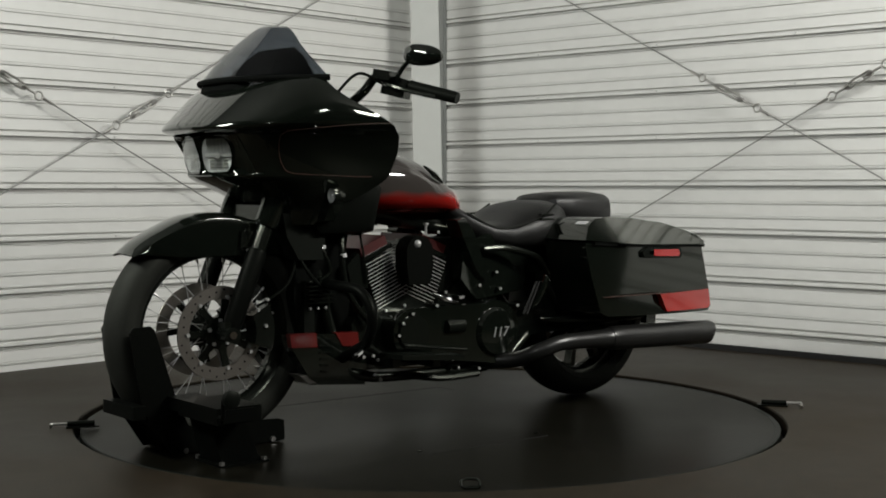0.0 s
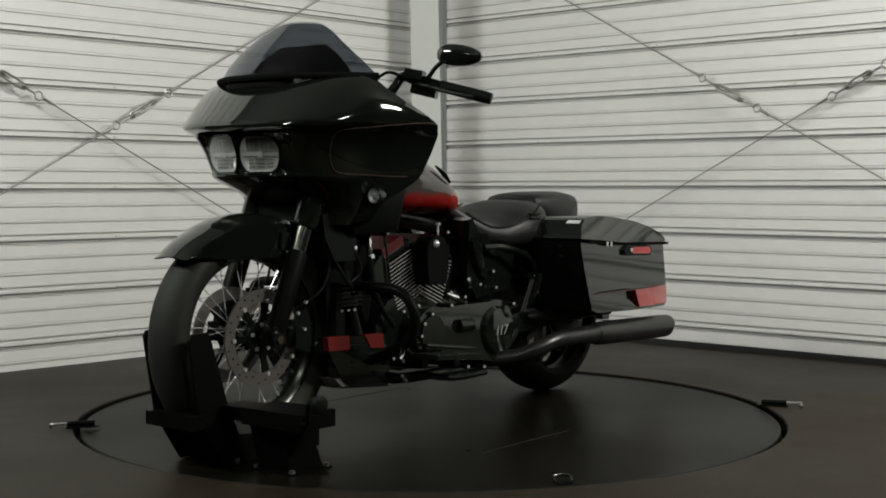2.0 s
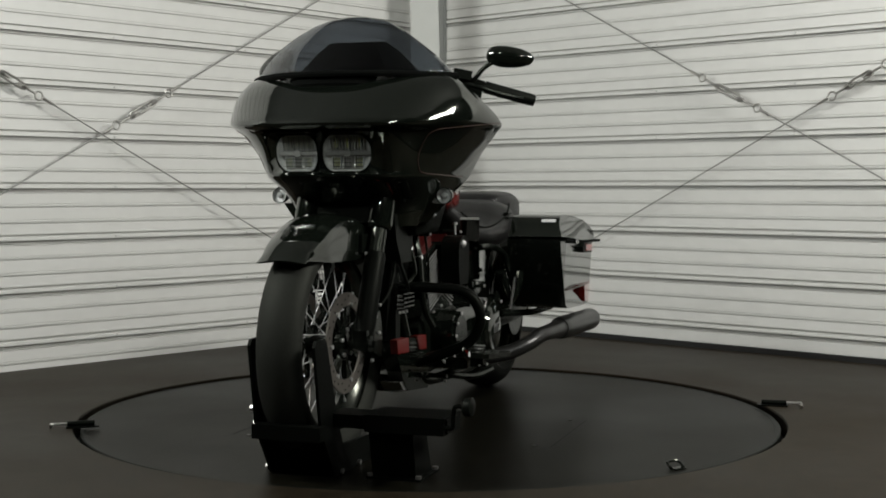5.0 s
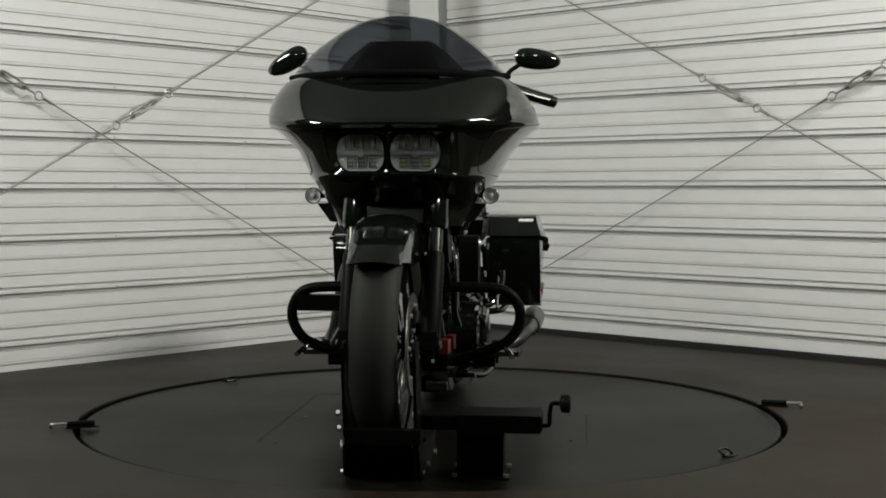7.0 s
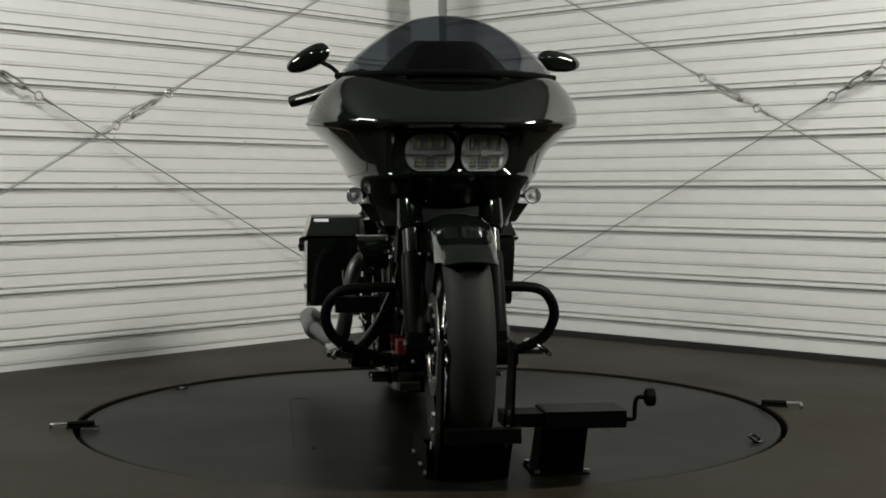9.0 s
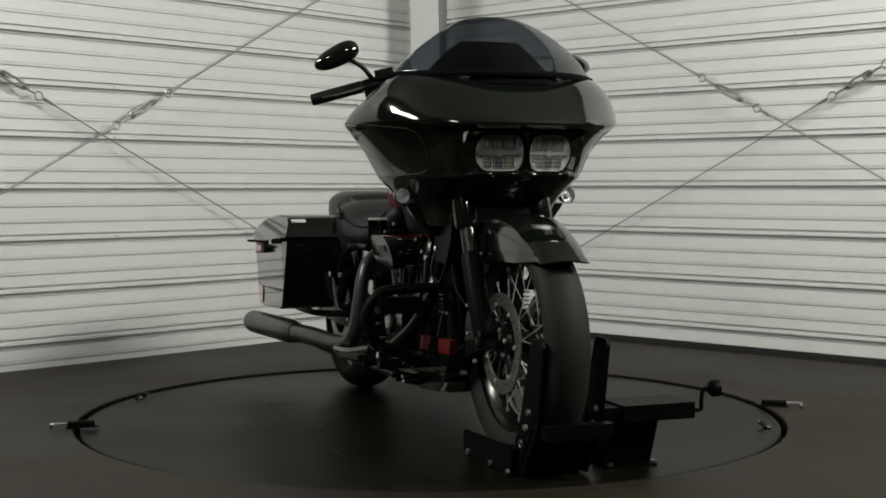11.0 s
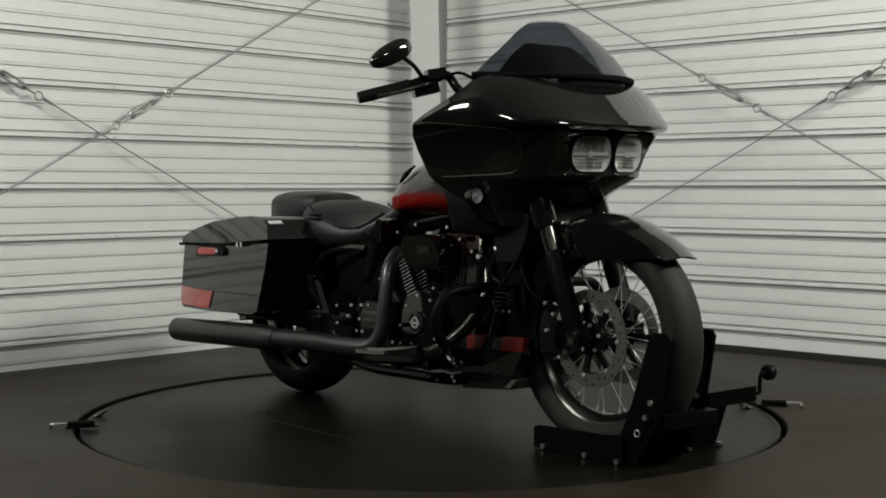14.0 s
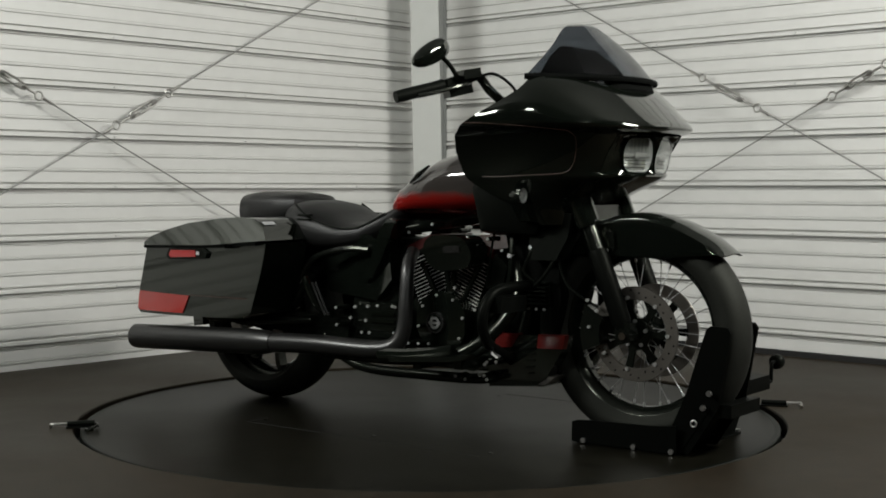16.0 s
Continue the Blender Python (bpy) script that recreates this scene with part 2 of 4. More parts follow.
# corner post
bm = box(-0.0775, 0.0775, -0.05, 0.05, 0.0, CEILING_Z, 0.006)
post = tagged(part("corner_post", bm, POST), "white painted steel post before the corner of the walls", "post", kind="structure")
post.matrix_basis = pose(0.000, 2.68, -0.02, 0, -1.2, 1)

# added strip over the inner corner of the siding; its grey paints the corner's shade
for along, near, far in ((W, -0.002, 0.030), (U, 0.012, 0.045)):
    strip = part("trim", bevel(box(near, far, 0.0065, 0.0105, 0.0, CEILING_Z - 0.25, 0), 0.002), CORNER_SHADE)
    strip.matrix_basis = wall_frame(along, CORNER)
    tagged(strip, "thin added strip over the corner of the siding, grey for the shade there", "trim", kind="structure")

# added unseen walls behind, plain and near-black so the gloss reflects darkness
for nm, a, b in (("wall_back_left", CORNER + U * SIDE, CORNER + U * SIDE + W * SIDE), ("wall_back_right", CORNER + W * SIDE, CORNER + U * SIDE + W * SIDE)):
    d = (b - a).normalized()
    ob = part(nm, box(-0.2, SIDE + 0.2, -0.16, 0.0, -0.06, CEILING_Z + 0.1, 0), DARKWALL)
    ob.matrix_basis = wall_frame(d, a)
    if (ob.matrix_basis.col[1].to_3d()).dot(CORNER + (U + W) * SIDE / 2 - a) < 0:
        ob.matrix_basis = ob.matrix_basis @ Matrix.Diagonal((1, -1, 1, 1))
    tagged(ob, "plain near-black wall added for the unlit space behind the camera", "wall", kind="structure")

# added unseen ceiling, its grey set by the sheen on the fairing's hood
mid = CORNER + (U + W) * SIDE / 2
ob = part("ceiling", box(-SIDE / 2 - 0.3, SIDE / 2 + 0.3, -SIDE / 2 - 0.3, SIDE / 2 + 0.3, CEILING_Z, CEILING_Z + 0.1, 0), CEIL)
ob.matrix_basis = pose(mid.x, mid.y, 0, 0, 0, 47)
tagged(ob, "plain grey ceiling, added out of view", "ceiling", kind="structure")

# invented fixtures for the assumed lamps
for eye, aim, length, width, watts, colour in LAMPS:
    root = tagged(new("assumed_lamp_panel"), "assumed white tilted lamp panel, out of view, hung from the ceiling", "lamp", "hall lights")
    root.matrix_basis = look(eye, aim)
    part("housing", box(-length / 2 - 0.03, length / 2 + 0.03, -width / 2 - 0.03, width / 2 + 0.03, 0.0, 0.05, 0.006), POST, root)
    part("diffuser", box(-length / 2, length / 2, -width / 2, width / 2, -0.02, -0.001, 0.004), TUBE_GLOW, root)
    rod = cyl((0, 0, 0.02), root.matrix_basis.inverted() @ Vector((eye[0], eye[1], CEILING_Z)), 0.008, 8)
    part("hanger", rod, STEEL, root)

# floor with the round pit of the turntable
R_DISC, R_PIT, FLOOR_Z = 1.222, 1.243, 0.008
bm = bmesh.new()
SEG = 160
rings = []
for r, z in ((R_PIT, -0.06), (R_PIT, FLOOR_Z - 0.004), (R_PIT + 0.004, FLOOR_Z), (1.6, FLOOR_Z), (3.0, FLOOR_Z), (9.0, FLOOR_Z)):
    rings.append([(r * math.cos(2 * math.pi * k / SEG), r * math.sin(2 * math.pi * k / SEG), z) for k in range(SEG)])
loft(rings, cap=False, bm=bm)
tagged(part("floor", bm, RUBBER_FLOOR), "dark brownish black rubber sheet floor", "floor", kind="structure")
bm = bmesh.new()
bmesh.ops.create_circle(bm, cap_ends=True, segments=96, radius=1.4)
pit = part("turntable_pit", moved(bm, pose(0, 0, -0.055)), GROOVE)
tagged(pit, "black bottom of the gap round the turntable", "floor", kind="structure")


# ---- wall bracing ----
def left_at(u, z, off=0.07):
    return wall_frame(U, CORNER) @ Vector((u, off, z))


def right_at(u, z, off=0.07):
    return wall_frame(W, CORNER) @ Vector((u, off, z))


def span(at, p):
    """(u, z) on a wall from a world place."""
    d = Vector(p) - CORNER
    return d.dot(U if at is left_at else W), p[2]


def cable(at, a, b, label):
    (u0, z0), (u1, z1) = span(at, a), span(at, b)
    pts = [at(u0 + (u1 - u0) * k / 6, z0 + (z1 - z0) * k / 6) for k in range(7)]
    ob = part("brace_cable", tube(pts, 0.0034, 8, 1), CABLE)
    return tagged(ob, label, "cable", "cross bracing cables")


def ring_bm(r, t, seg=24):
    bm = bmesh.new()
    rr = []
    for k in range(seg):
        a = 2 * math.pi * k / seg
        rr.append([((r + t * math.cos(b)) * math.cos(a), t * math.sin(b), (r + t * math.cos(b)) * math.sin(a)) for b in [2 * math.pi * j / 8 for j in range(8)]])
    loft(rr + [rr[0]], cap=False, bm=bm)
    bmesh.ops.remove_doubles(bm, verts=bm.verts, dist=1e-5)
    return bm


def turnbuckle(at, a, b):
    """Between two rings, with an open body of two bars."""
    (u0, z0), (u1, z1) = span(at, a), span(at, b)
    pa, pb = at(u0, z0), at(u1, z1)
    d = (pb - pa)
    length = d.length
    d.normalize()
    n = (at(0, 0, 1) - at(0, 0, 0)).normalized()
    m = Matrix.Identity(4)
    m.col[0][:3], m.col[1][:3], m.col[2][:3] = d, n, d.cross(n)
    m.translation = pa
    root = tagged(new("turnbuckle"), "galvanised steel turnbuckle with two ring ends on the wire", "turnbuckle", "turnbuckles")
    root.matrix_basis = m
    h = length
    for s in (1, -1):
        part("side_bar", tube([(h * 0.27, 0, s * 0.004), (h * 0.31, 0, s * 0.013), (h * 0.69, 0, s * 0.013), (h * 0.73, 0, s * 0.004)], 0.0055, 8, 2), STEEL, root)
    part("end_nut", cyl((h * 0.25, 0, 0), (h * 0.33, 0, 0), 0.011, 6), STEEL, root)
    part("end_nut", cyl((h * 0.67, 0, 0), (h * 0.75, 0, 0), 0.011, 6), STEEL, root)
    part("screw_rod", cyl((0.022, 0, 0), (h * 0.42, 0, 0), 0.0055, 10), STEEL, root)
    part("screw_rod", cyl((h * 0.58, 0, 0), (h - 0.022, 0, 0), 0.0055, 10), STEEL, root)
    part("ring", ring_bm(0.019, 0.0045), STEEL, root)
    part("ring", moved(ring_bm(0.019, 0.0045), pose(h, 0, 0)), STEEL, root)
    for x0, x1 in ((-0.075, -0.02), (h + 0.02, h + 0.075)):
        part("cable_clamp", cyl((x0, 0, 0), (x1, 0, 0), 0.0075, 8), STEEL, root)


WIRE = "thin steel wire rope stretched diagonally before the wall"
P = dict(Aa=(-1.857, 0.979, 0.787), Ax=(-1.457, 1.408, 1.105), Ay=(-1.256, 1.623, 1.269), Ae=(-0.593, 2.334, 1.812), Ba=(-1.727, 1.119, 1.221), Be=(-0.486, 2.448, 0.309),
         Ca=(0.722, 2.445, 1.829), Cx=(1.348, 1.861, 1.363), Cy=(1.572, 1.653, 1.2), Ce=(2.048, 1.209, 0.849), Da=(1.854, 1.389, 1.241), De=(0.599, 2.56, 0.357))


def stretch(at, a, b, k0, k1):
    a, b = Vector(P[a]), Vector(P[b])
    return a + (b - a) * k0, a + (b - a) * k1


cable(left_at, *stretch(left_at, "Ax", "Aa", 0.03, 2.2), WIRE)
cable(left_at, *stretch(left_at, "Ay", "Ae", 0.03, 1.5), WIRE)
turnbuckle(left_at, P["Ax"], P["Ay"])
a, b = stretch(left_at, "Ba", "Be", -0.135, 0)
turnbuckle(left_at, a, b)
cable(left_at, *stretch(left_at, "Ba", "Be", 0.02, 1.15), WIRE)
cable(left_at, *stretch(left_at, "Ba", "Be", -0.55, -0.15), WIRE)
cable(right_at, *stretch(right_at, "Cx", "Ca", 0.03, 1.6), WIRE)
turnbuckle(right_at, P["Cx"], P["Cy"])
cable(right_at, *stretch(right_at, "Cy", "Ce", 0.03, 2.2), WIRE)
a, b = stretch(right_at, "Da", "De", -0.15, 0)
turnbuckle(right_at, a, b)
cable(right_at, *stretch(right_at, "Da", "De", 0.02, 1.15), WIRE)
cable(right_at, *stretch(right_at, "Da", "De", -0.5, -0.165), WIRE)


# ---- floor latches beside the turntable ----
def floor_latch(m):
    root = tagged(new("floor_latch"), "small steel spring latch bolted to the floor beside the turntable", "latch", "floor latches")
    root.matrix_basis = m
    part("plate", box(-0.06, 0.05, -0.016, 0.016, 0, 0.005, 0.002), MATTE, root)
    part("barrel", cyl((-0.045, 0, 0.014), (0.045, 0, 0.014), 0.009, 14), MATTE, root)
    part("rod", cyl((0.045, 0, 0.014), (0.088, 0, 0.014), 0.0048, 12), STEEL, root)
    part("knob", tube([(0.088, 0, 0.014), (0.096, 0, 0.014), (0.098, -0.01, 0.008), (0.098, -0.022, 0.004)], 0.0055, 8, 3), STEEL, root)


floor_latch(pose(-1.185, -0.285, FLOOR_Z, 0, 0, 196))
floor_latch(pose(1.272, 0.132, FLOOR_Z, 0, 0, -14))


# ---- the turntable and what turns with it ----
def turntable():
    root = tagged(new("turntable"), "round dark rubber-topped turntable sunk into the floor", "turntable")
    rings = []
    for r, z in ((0.001, 0.0), (0.4, 0.0), (0.8, 0.0), (R_DISC - 0.020, 0.0), (R_DISC - 0.020, -0.04), (0.001, -0.04)):
        rings.append([(r * math.cos(2 * math.pi * k / SEG), r * math.sin(2 * math.pi * k / SEG), z) for k in range(SEG)])
    part("deck", loft(rings, cap=False), DISC_MAT, root)
    rings = []
    for r, z in ((R_DISC - 0.0195, -0.03), (R_DISC - 0.0195, 0.0005), (R_DISC - 0.004, 0.0005), (R_DISC, -0.003), (R_DISC, -0.04)):
        rings.append([(r * math.cos(2 * math.pi * k / SEG), r * math.sin(2 * math.pi * k / SEG), z) for k in range(SEG)])
    part("rim_edge", loft(rings, cap=False), MATTE, root, "worn black rim edge")
    for y, x0, x1 in ((-0.50, -0.43, 0.57), (0.555, -0.05, 0.44)):
        part("deck_seam", box(x0, x1, y - 0.002, y + 0.002, -0.001, 0.0008, 0), GROOVE, root, "dark seam in the deck")
    part("deck_seam", box(-0.43, -0.425, -0.50, -0.40, -0.001, 0.0008, 0), GROOVE, root, "dark seam in the deck")
    bolt = mesh_of("deck_bolt", cyl((0, 0, 0), (0, 0, 0.002), 0.008, 10), SATIN)
    for x, y in ((0.57, -0.44), (0.10, -0.44), (-0.40, -0.44), (0.44, 0.50), (-0.05, 0.50)):
        again("deck_bolt", bolt, root, pose(x, y, 0))
    return root


def tie_down_ring(name="tie_down_ring"):
    root = tagged(new(name), "small steel tie-down ring at the turntable's rim", "ring", "tie-down rings")
    part("plate", box(-0.022, 0.022, -0.014, 0.014, 0, 0.004, 0.0015), SATIN, root)
    part("loop", tube([(-0.024, 0, 0.004), (-0.026, -0.016, 0.014), (-0.016, -0.026, 0.019), (0.016, -0.026, 0.019), (0.026, -0.016, 0.014), (0.024, 0, 0.004)], 0.0042, 8, 4), SATIN, root)
    return root


def wheel_chock():
    root = tagged(new("wheel_chock"), "black steel front wheel chock with crank and bolted feet", "wheel chock")
    both("tray_side", lambda s: slab([(0.675, 0.004), (1.045, 0.004), (1.045, 0.092), (0.97, 0.084), (0.70, 0.076), (0.675, 0.068)], s * 0.106, s * 0.112, 0.0015), CHOCK, root)
    part("tray_floor", box(0.69, 1.04, -0.106, 0.106, 0.001, 0.005, 0.001), CHOCK, root)
    part("ramp_bar", box(0.670, 0.700, -0.106, 0.106, 0.006, 0.045, 0.003), CHOCK, root)
    both("side_plate", lambda s: slab([(0.97, 0.004), (1.075, 0.004), (1.170, 0.150), (1.210, 0.384), (1.200, 0.400), (1.144, 0.402), (1.130, 0.390), (1.065, 0.19), (1.02, 0.09)], 0.013 + s * 0.093, 0.013 + s * 0.102, 0.002), CHOCK, root)
    part("front_bar", box(1.168, 1.210, -0.078, 0.128, 0.126, 0.166, 0.004), CHOCK, root)
    part("front_plate", slab([(1.035, 0.004), (1.046, 0.004), (1.145, 0.15), (1.135, 0.15)], -0.092, 0.092, 0.001), CHOCK, root)
    part("cross_beam", merge(box(0.985, 1.090, 0.10, 0.452, 0.148, 0.186, 0.004), box(0.960, 1.106, 0.215, 0.447, 0.144, 0.192, 0.003)), CHOCK, root)
    part("foot", loft([[(0.90, 0.210, 0.004), (1.030, 0.210, 0.004), (1.030, 0.340, 0.004), (0.90, 0.340, 0.004)], [(0.965, 0.215, 0.15), (1.075, 0.215, 0.15), (1.075, 0.345, 0.15), (0.965, 0.345, 0.15)]]), CHOCK, root)
    part("foot_plate", box(0.88, 1.045, 0.195, 0.358, 0.0, 0.006, 0.002), CHOCK, root)
    part("crank_arm", tube([(1.10, 0.445, 0.168), (1.10, 0.470, 0.168), (1.10, 0.472, 0.196), (1.10, 0.478, 0.226), (1.10, 0.50, 0.228)], 0.0065, 10, 3), CHOCK, root)
    part("crank_knob", tube([(1.10, 0.50, 0.228), (1.10, 0.504, 0.228), (1.10, 0.509, 0.228), (1.10, 0.526, 0.228), (1.10, 0.530, 0.228)], [0.015, 0.023, 0.026, 0.026, 0.018], 12, 1), MATTE, root)
    bolt = mesh_of("bolt", cyl((0, 0, 0), (0, 0, 0.009), 0.009, 6), STEEL)
    for x, y in ((0.895, 0.203), (0.895, 0.350), (1.037, 0.205), (1.037, 0.350)):
        again("bolt", bolt, root, pose(x, y, 0.006))
    for s in (1, -1):
        for x, y, z in ((0.72, 0.111, 0.012), (0.90, 0.111, 0.012), (1.03, 0.111, 0.012), (1.15, 0.101, 0.20), (1.13, 0.101, 0.155)):
            again("bolt", bolt, root, pose(x, s * y, z, -90 * s, 0, 0))
        part("split_pin", moved(ring_bm(0.010, 0.002, 14), pose(1.10, s * 0.106, 0.105)), STEEL, root)
    return root


# ---- the motorcycle ----
AX, AZ, RT = 0.882, 0.360, 0.353
BX, BZ, RB = -0.752, 0.325, 0.325


def wheel(bike, name, cx, cz, radius, half, rim, label):
    w = tagged(new(name), label)
    w.parent = bike
    w.matrix_basis = pose(cx, 0, cz)
    prof = []
    for k in range(-10, 11):
        a = k / 10 * 1.42
        prof.append((radius - half * 0.95 * (1 - math.cos(a)) * 0.72, half * math.sin(a)))
    side = [(prof[-1][0] - 0.02, half * 1.0), (rim + 0.015, half * 0.86), (rim, half * 0.70)]
    prof = [(r, -y) for r, y in side[::-1]] + prof + side
    part("tyre", lathe(prof, 72), TYRE, w)
    rp = [(rim + 0.004, half * 0.72), (rim + 0.008, half * 0.62), (rim - 0.008, half * 0.52), (rim - 0.026, half * 0.18), (rim - 0.026, -half * 0.18), (rim - 0.008, -half * 0.52), (rim + 0.008, -half * 0.62), (rim + 0.004, -half * 0.72)]
    rp += [(r + 0.006, y * 0.9) for r, y in rp[::-1]]
    part("rim", lathe(rp, 72, True), SATIN, w)
    return w


def motorcycle():
    bike = tagged(new("motorcycle"), "gloss black touring motorcycle with red accents and frame-mounted fairing", "motorcycle")

    # front wheel
    fw = wheel(bike, "front_wheel", AX, AZ, RT, 0.066, 0.262, "laced front wheel with twin brake discs")
    part("hub", lathe([(0.0, -0.062), (0.028, -0.062), (0.034, -0.05), (0.05, -0.046), (0.05, -0.036), (0.03, -0.03), (0.03, 0.03), (0.05, 0.036), (0.05, 0.046), (0.034, 0.05), (0.028, 0.062), (0.0, 0.062)], 32), SATIN, fw)
    spoke = mesh_of("spoke", cyl((0, 0, 0), (0, 0, 1), 0.0015, 5), SPOKE)
    nipple = mesh_of("spoke_nipple", cyl((0, 0, 0), (0, 0, 0.016), 0.0038, 6), BOLT)
    for i in range(32):
        s = 1 if i % 2 else -1
        a0 = 2 * math.pi * i / 32
        lean = 0.42 if (i // 2) % 2 else -0.42
        p = Vector((0.046 * math.cos(a0 - lean), s * 0.042, 0.046 * math.sin(a0 - lean)))
        q = Vector((0.238 * math.cos(a0), s * 0.010, 0.238 * math.sin(a0)))
        m = Matrix.Translation(p) @ (q - p).to_track_quat("Z", "Y").to_matrix().to_4x4()
        again("spoke", spoke, fw, m @ Matrix.Diagonal((1, 1, (q - p).length, 1)))
        again("spoke_nipple", nipple, fw, m @ Matrix.Translation((0, 0, (q - p).length - 0.014)))
    for s in (1, -1):
        rot = part("brake_disc", lathe([(0.108, s * 0.070), (0.110, s * 0.0735), (0.149, s * 0.0735), (0.150, s * 0.070), (0.149, s * 0.0685), (0.110, s * 0.0685)], 60, True), ROTOR, fw)
        hole = mesh_of("cooling_hole", cyl((0, s * 0.0733, 0), (0, s * 0.0742, 0), 0.0033, 7), DARKHOLE)
        for k in range(30):
            a = 2 * math.pi * k / 30
            r = 0.122 + 0.016 * (k % 3) / 2
            again("cooling_hole", hole, rot, pose(r * math.cos(a), 0, r * math.sin(a)))
        for k in range(7):
            a = 2 * math.pi * k / 7
            d = Vector((math.cos(a), 0, math.sin(a)))
            e = Vector((-math.sin(a), 0, math.cos(a)))
            part("carrier_arm", loft([[d * r + e * wd + Vector((0, y, 0)) for wd, y in ((-h, s * 0.060), (h, s * 0.060), (h, s * 0.069), (-h, s * 0.069))] for r, h in ((0.03, 0.017), (0.07, 0.010), (0.112, 0.013))]), SATIN, fw)
        part("disc_carrier", lathe([(0.0, s * 0.056), (0.052, s * 0.056), (0.052, s * 0.071), (0.03, s * 0.076), (0.0, s * 0.076)], 28), SATIN, fw)
        rb = mesh_of("disc_bolt", cyl((0, 0, 0), (0, s * 0.006, 0), 0.0066, 6), BOLT)
        for k in range(7):
            a = 2 * math.pi * k / 7
            again("disc_bolt", rb, fw, pose(0.115 * math.cos(a), s * 0.0735, 0.115 * math.sin(a)))
        for k in range(5):
            a = 2 * math.pi * k / 5 + 0.3
            again("disc_bolt", rb, fw, pose(0.040 * math.cos(a), s * 0.0725, 0.040 * math.sin(a)))
    # rear wheel
    rw = wheel(bike, "rear_wheel", BX, BZ, RB, 0.09, 0.232, "wide rear wheel with cast spokes")
    arms = []
    for k in range(9):
        a = 2 * math.pi * k / 9
        d, e = Vector((math.cos(a), 0, math.sin(a))), Vector((-math.sin(a), 0, math.cos(a)))
        arms.append(loft([[d * r + e * wd + Vector((0, y, 0)) for wd, y in ((-h, -0.02), (h, -0.02), (h, 0.02), (-h, 0.02))] for r, h in ((0.03, 0.016), (0.13, 0.009), (0.226, 0.013))]))
    part("cast_spokes", merge(*arms), SATIN, rw)
    part("hub", lathe([(0.0, -0.09), (0.05, -0.09), (0.06, -0.05), (0.045, 0.0), (0.06, 0.05), (0.07, 0.09), (0.0, 0.09)], 28), SATIN, rw)
    part("brake_disc", lathe([(0.10, -0.10), (0.146, -0.10), (0.146, -0.094), (0.10, -0.094)], 48, True), ROTOR, rw)
    part("drive_pulley", lathe([(0.05, 0.10), (0.105, 0.10), (0.11, 0.13), (0.05, 0.13)], 48, True), SATIN, rw)

    # front fender
    def fender(r0, a0, a1, half, skirt, n=40):
        rings = []
        for k in range(n + 1):
            t = k / n
            a = radians(a0 + (a1 - a0) * t)
            sk = max(0.010, r0 + 0.004 - skirt / math.sin(a))
            r = r0 + 0.016 * max(0, 0.2 - t) / 0.2
            w = half * (0.86 + 0.14 * min(1, t * 5))
            sec = []
            for y, dr in ((-1, -sk), (-1.0, -min(sk * 0.8, 0.03)), (-0.95, -min(sk * 0.6, 0.014)), (-0.80, -0.004), (-0.4, 0.004), (0, 0.006), (0.4, 0.004), (0.80, -0.004), (0.95, -min(sk * 0.6, 0.014)), (1.0, -min(sk * 0.8, 0.03)), (1, -sk),
                          (0.965, -sk), (0.96, -min(sk * 0.9, 0.034)), (0.8, -0.010), (0, 0.001), (-0.8, -0.010), (-0.96, -min(sk * 0.9, 0.034)), (-0.965, -sk)):
                sec.append((AX + (r + dr) * math.cos(a), y * w, AZ + (r + dr) * math.sin(a)))
            rings.append(sec)
        return loft(rings)
    part("front_fender", fender(0.376, 40.5, 139, 0.086, 0.248), PAINT, bike)
    both("fender_bracket", lambda s: slab([(0.74, 0.625), (0.82, 0.625), (0.815, 0.68), (0.76, 0.68)], s * 0.087, s * 0.096, 0.003), SATIN, bike)

    # fork
    F0, F1 = Vector((0.700, 0, 0.80)), Vector((0.874, 0, 0.372))

    def fork_at(t, s, y=0.122):
        p = F0 + (F1 - F0) * t
        return (p.x, s * y, p.z)
    both("fork_slider", lambda s: tube([fork_at(0.42, s), fork_at(0.45, s), fork_at(0.92, s), fork_at(1.0, s)], [0.029, 0.032, 0.031, 0.026], 20, 1), CHOCK, bike)
    both("fork_tube", lambda s: cyl(fork_at(0.0, s), fork_at(0.44, s), 0.0250, 20), SATIN, bike)
    both("fork_cover", lambda s: tube([fork_at(-0.05, s), fork_at(0.22, s), fork_at(0.25, s)], [0.040, 0.039, 0.033], 20, 1), PAINT, bike)
    both("axle_clamp", lambda s: merge(cyl((0.882, s * 0.088, 0.360), (0.882, s * 0.150, 0.360), 0.024, 20), box(0.850, 0.905, s * 0.100, s * 0.145, 0.345, 0.40, 0.008)), SATIN, bike)
    both("axle_nut", lambda s: cyl((0.882, s * 0.150, 0.360), (0.882, s * 0.157, 0.360), 0.013, 6), CHROME, bike)
    both("brake_caliper", lambda s: slab(arc(AX, AZ, 0.172, 150, 200, 10) + arc(AX, AZ, 0.105, 200, 150, 10), s * 0.055, s * 0.118, 0.010), SATIN, bike)
    bolt = mesh_of("bolt", cyl((0, -0.004, 0), (0, 0.004, 0), 0.0054, 8), BOLT)
    small = mesh_of("bolt", cyl((0, -0.003, 0), (0, 0.003, 0), 0.0046, 8), BOLT)
    for s in (1, -1):
        for x, z in ((0.744, 0.378), (0.738, 0.462), (0.772, 0.43), (0.80, 0.30)):
            again("bolt", bolt, bike, pose(x, s * 0.121, z))
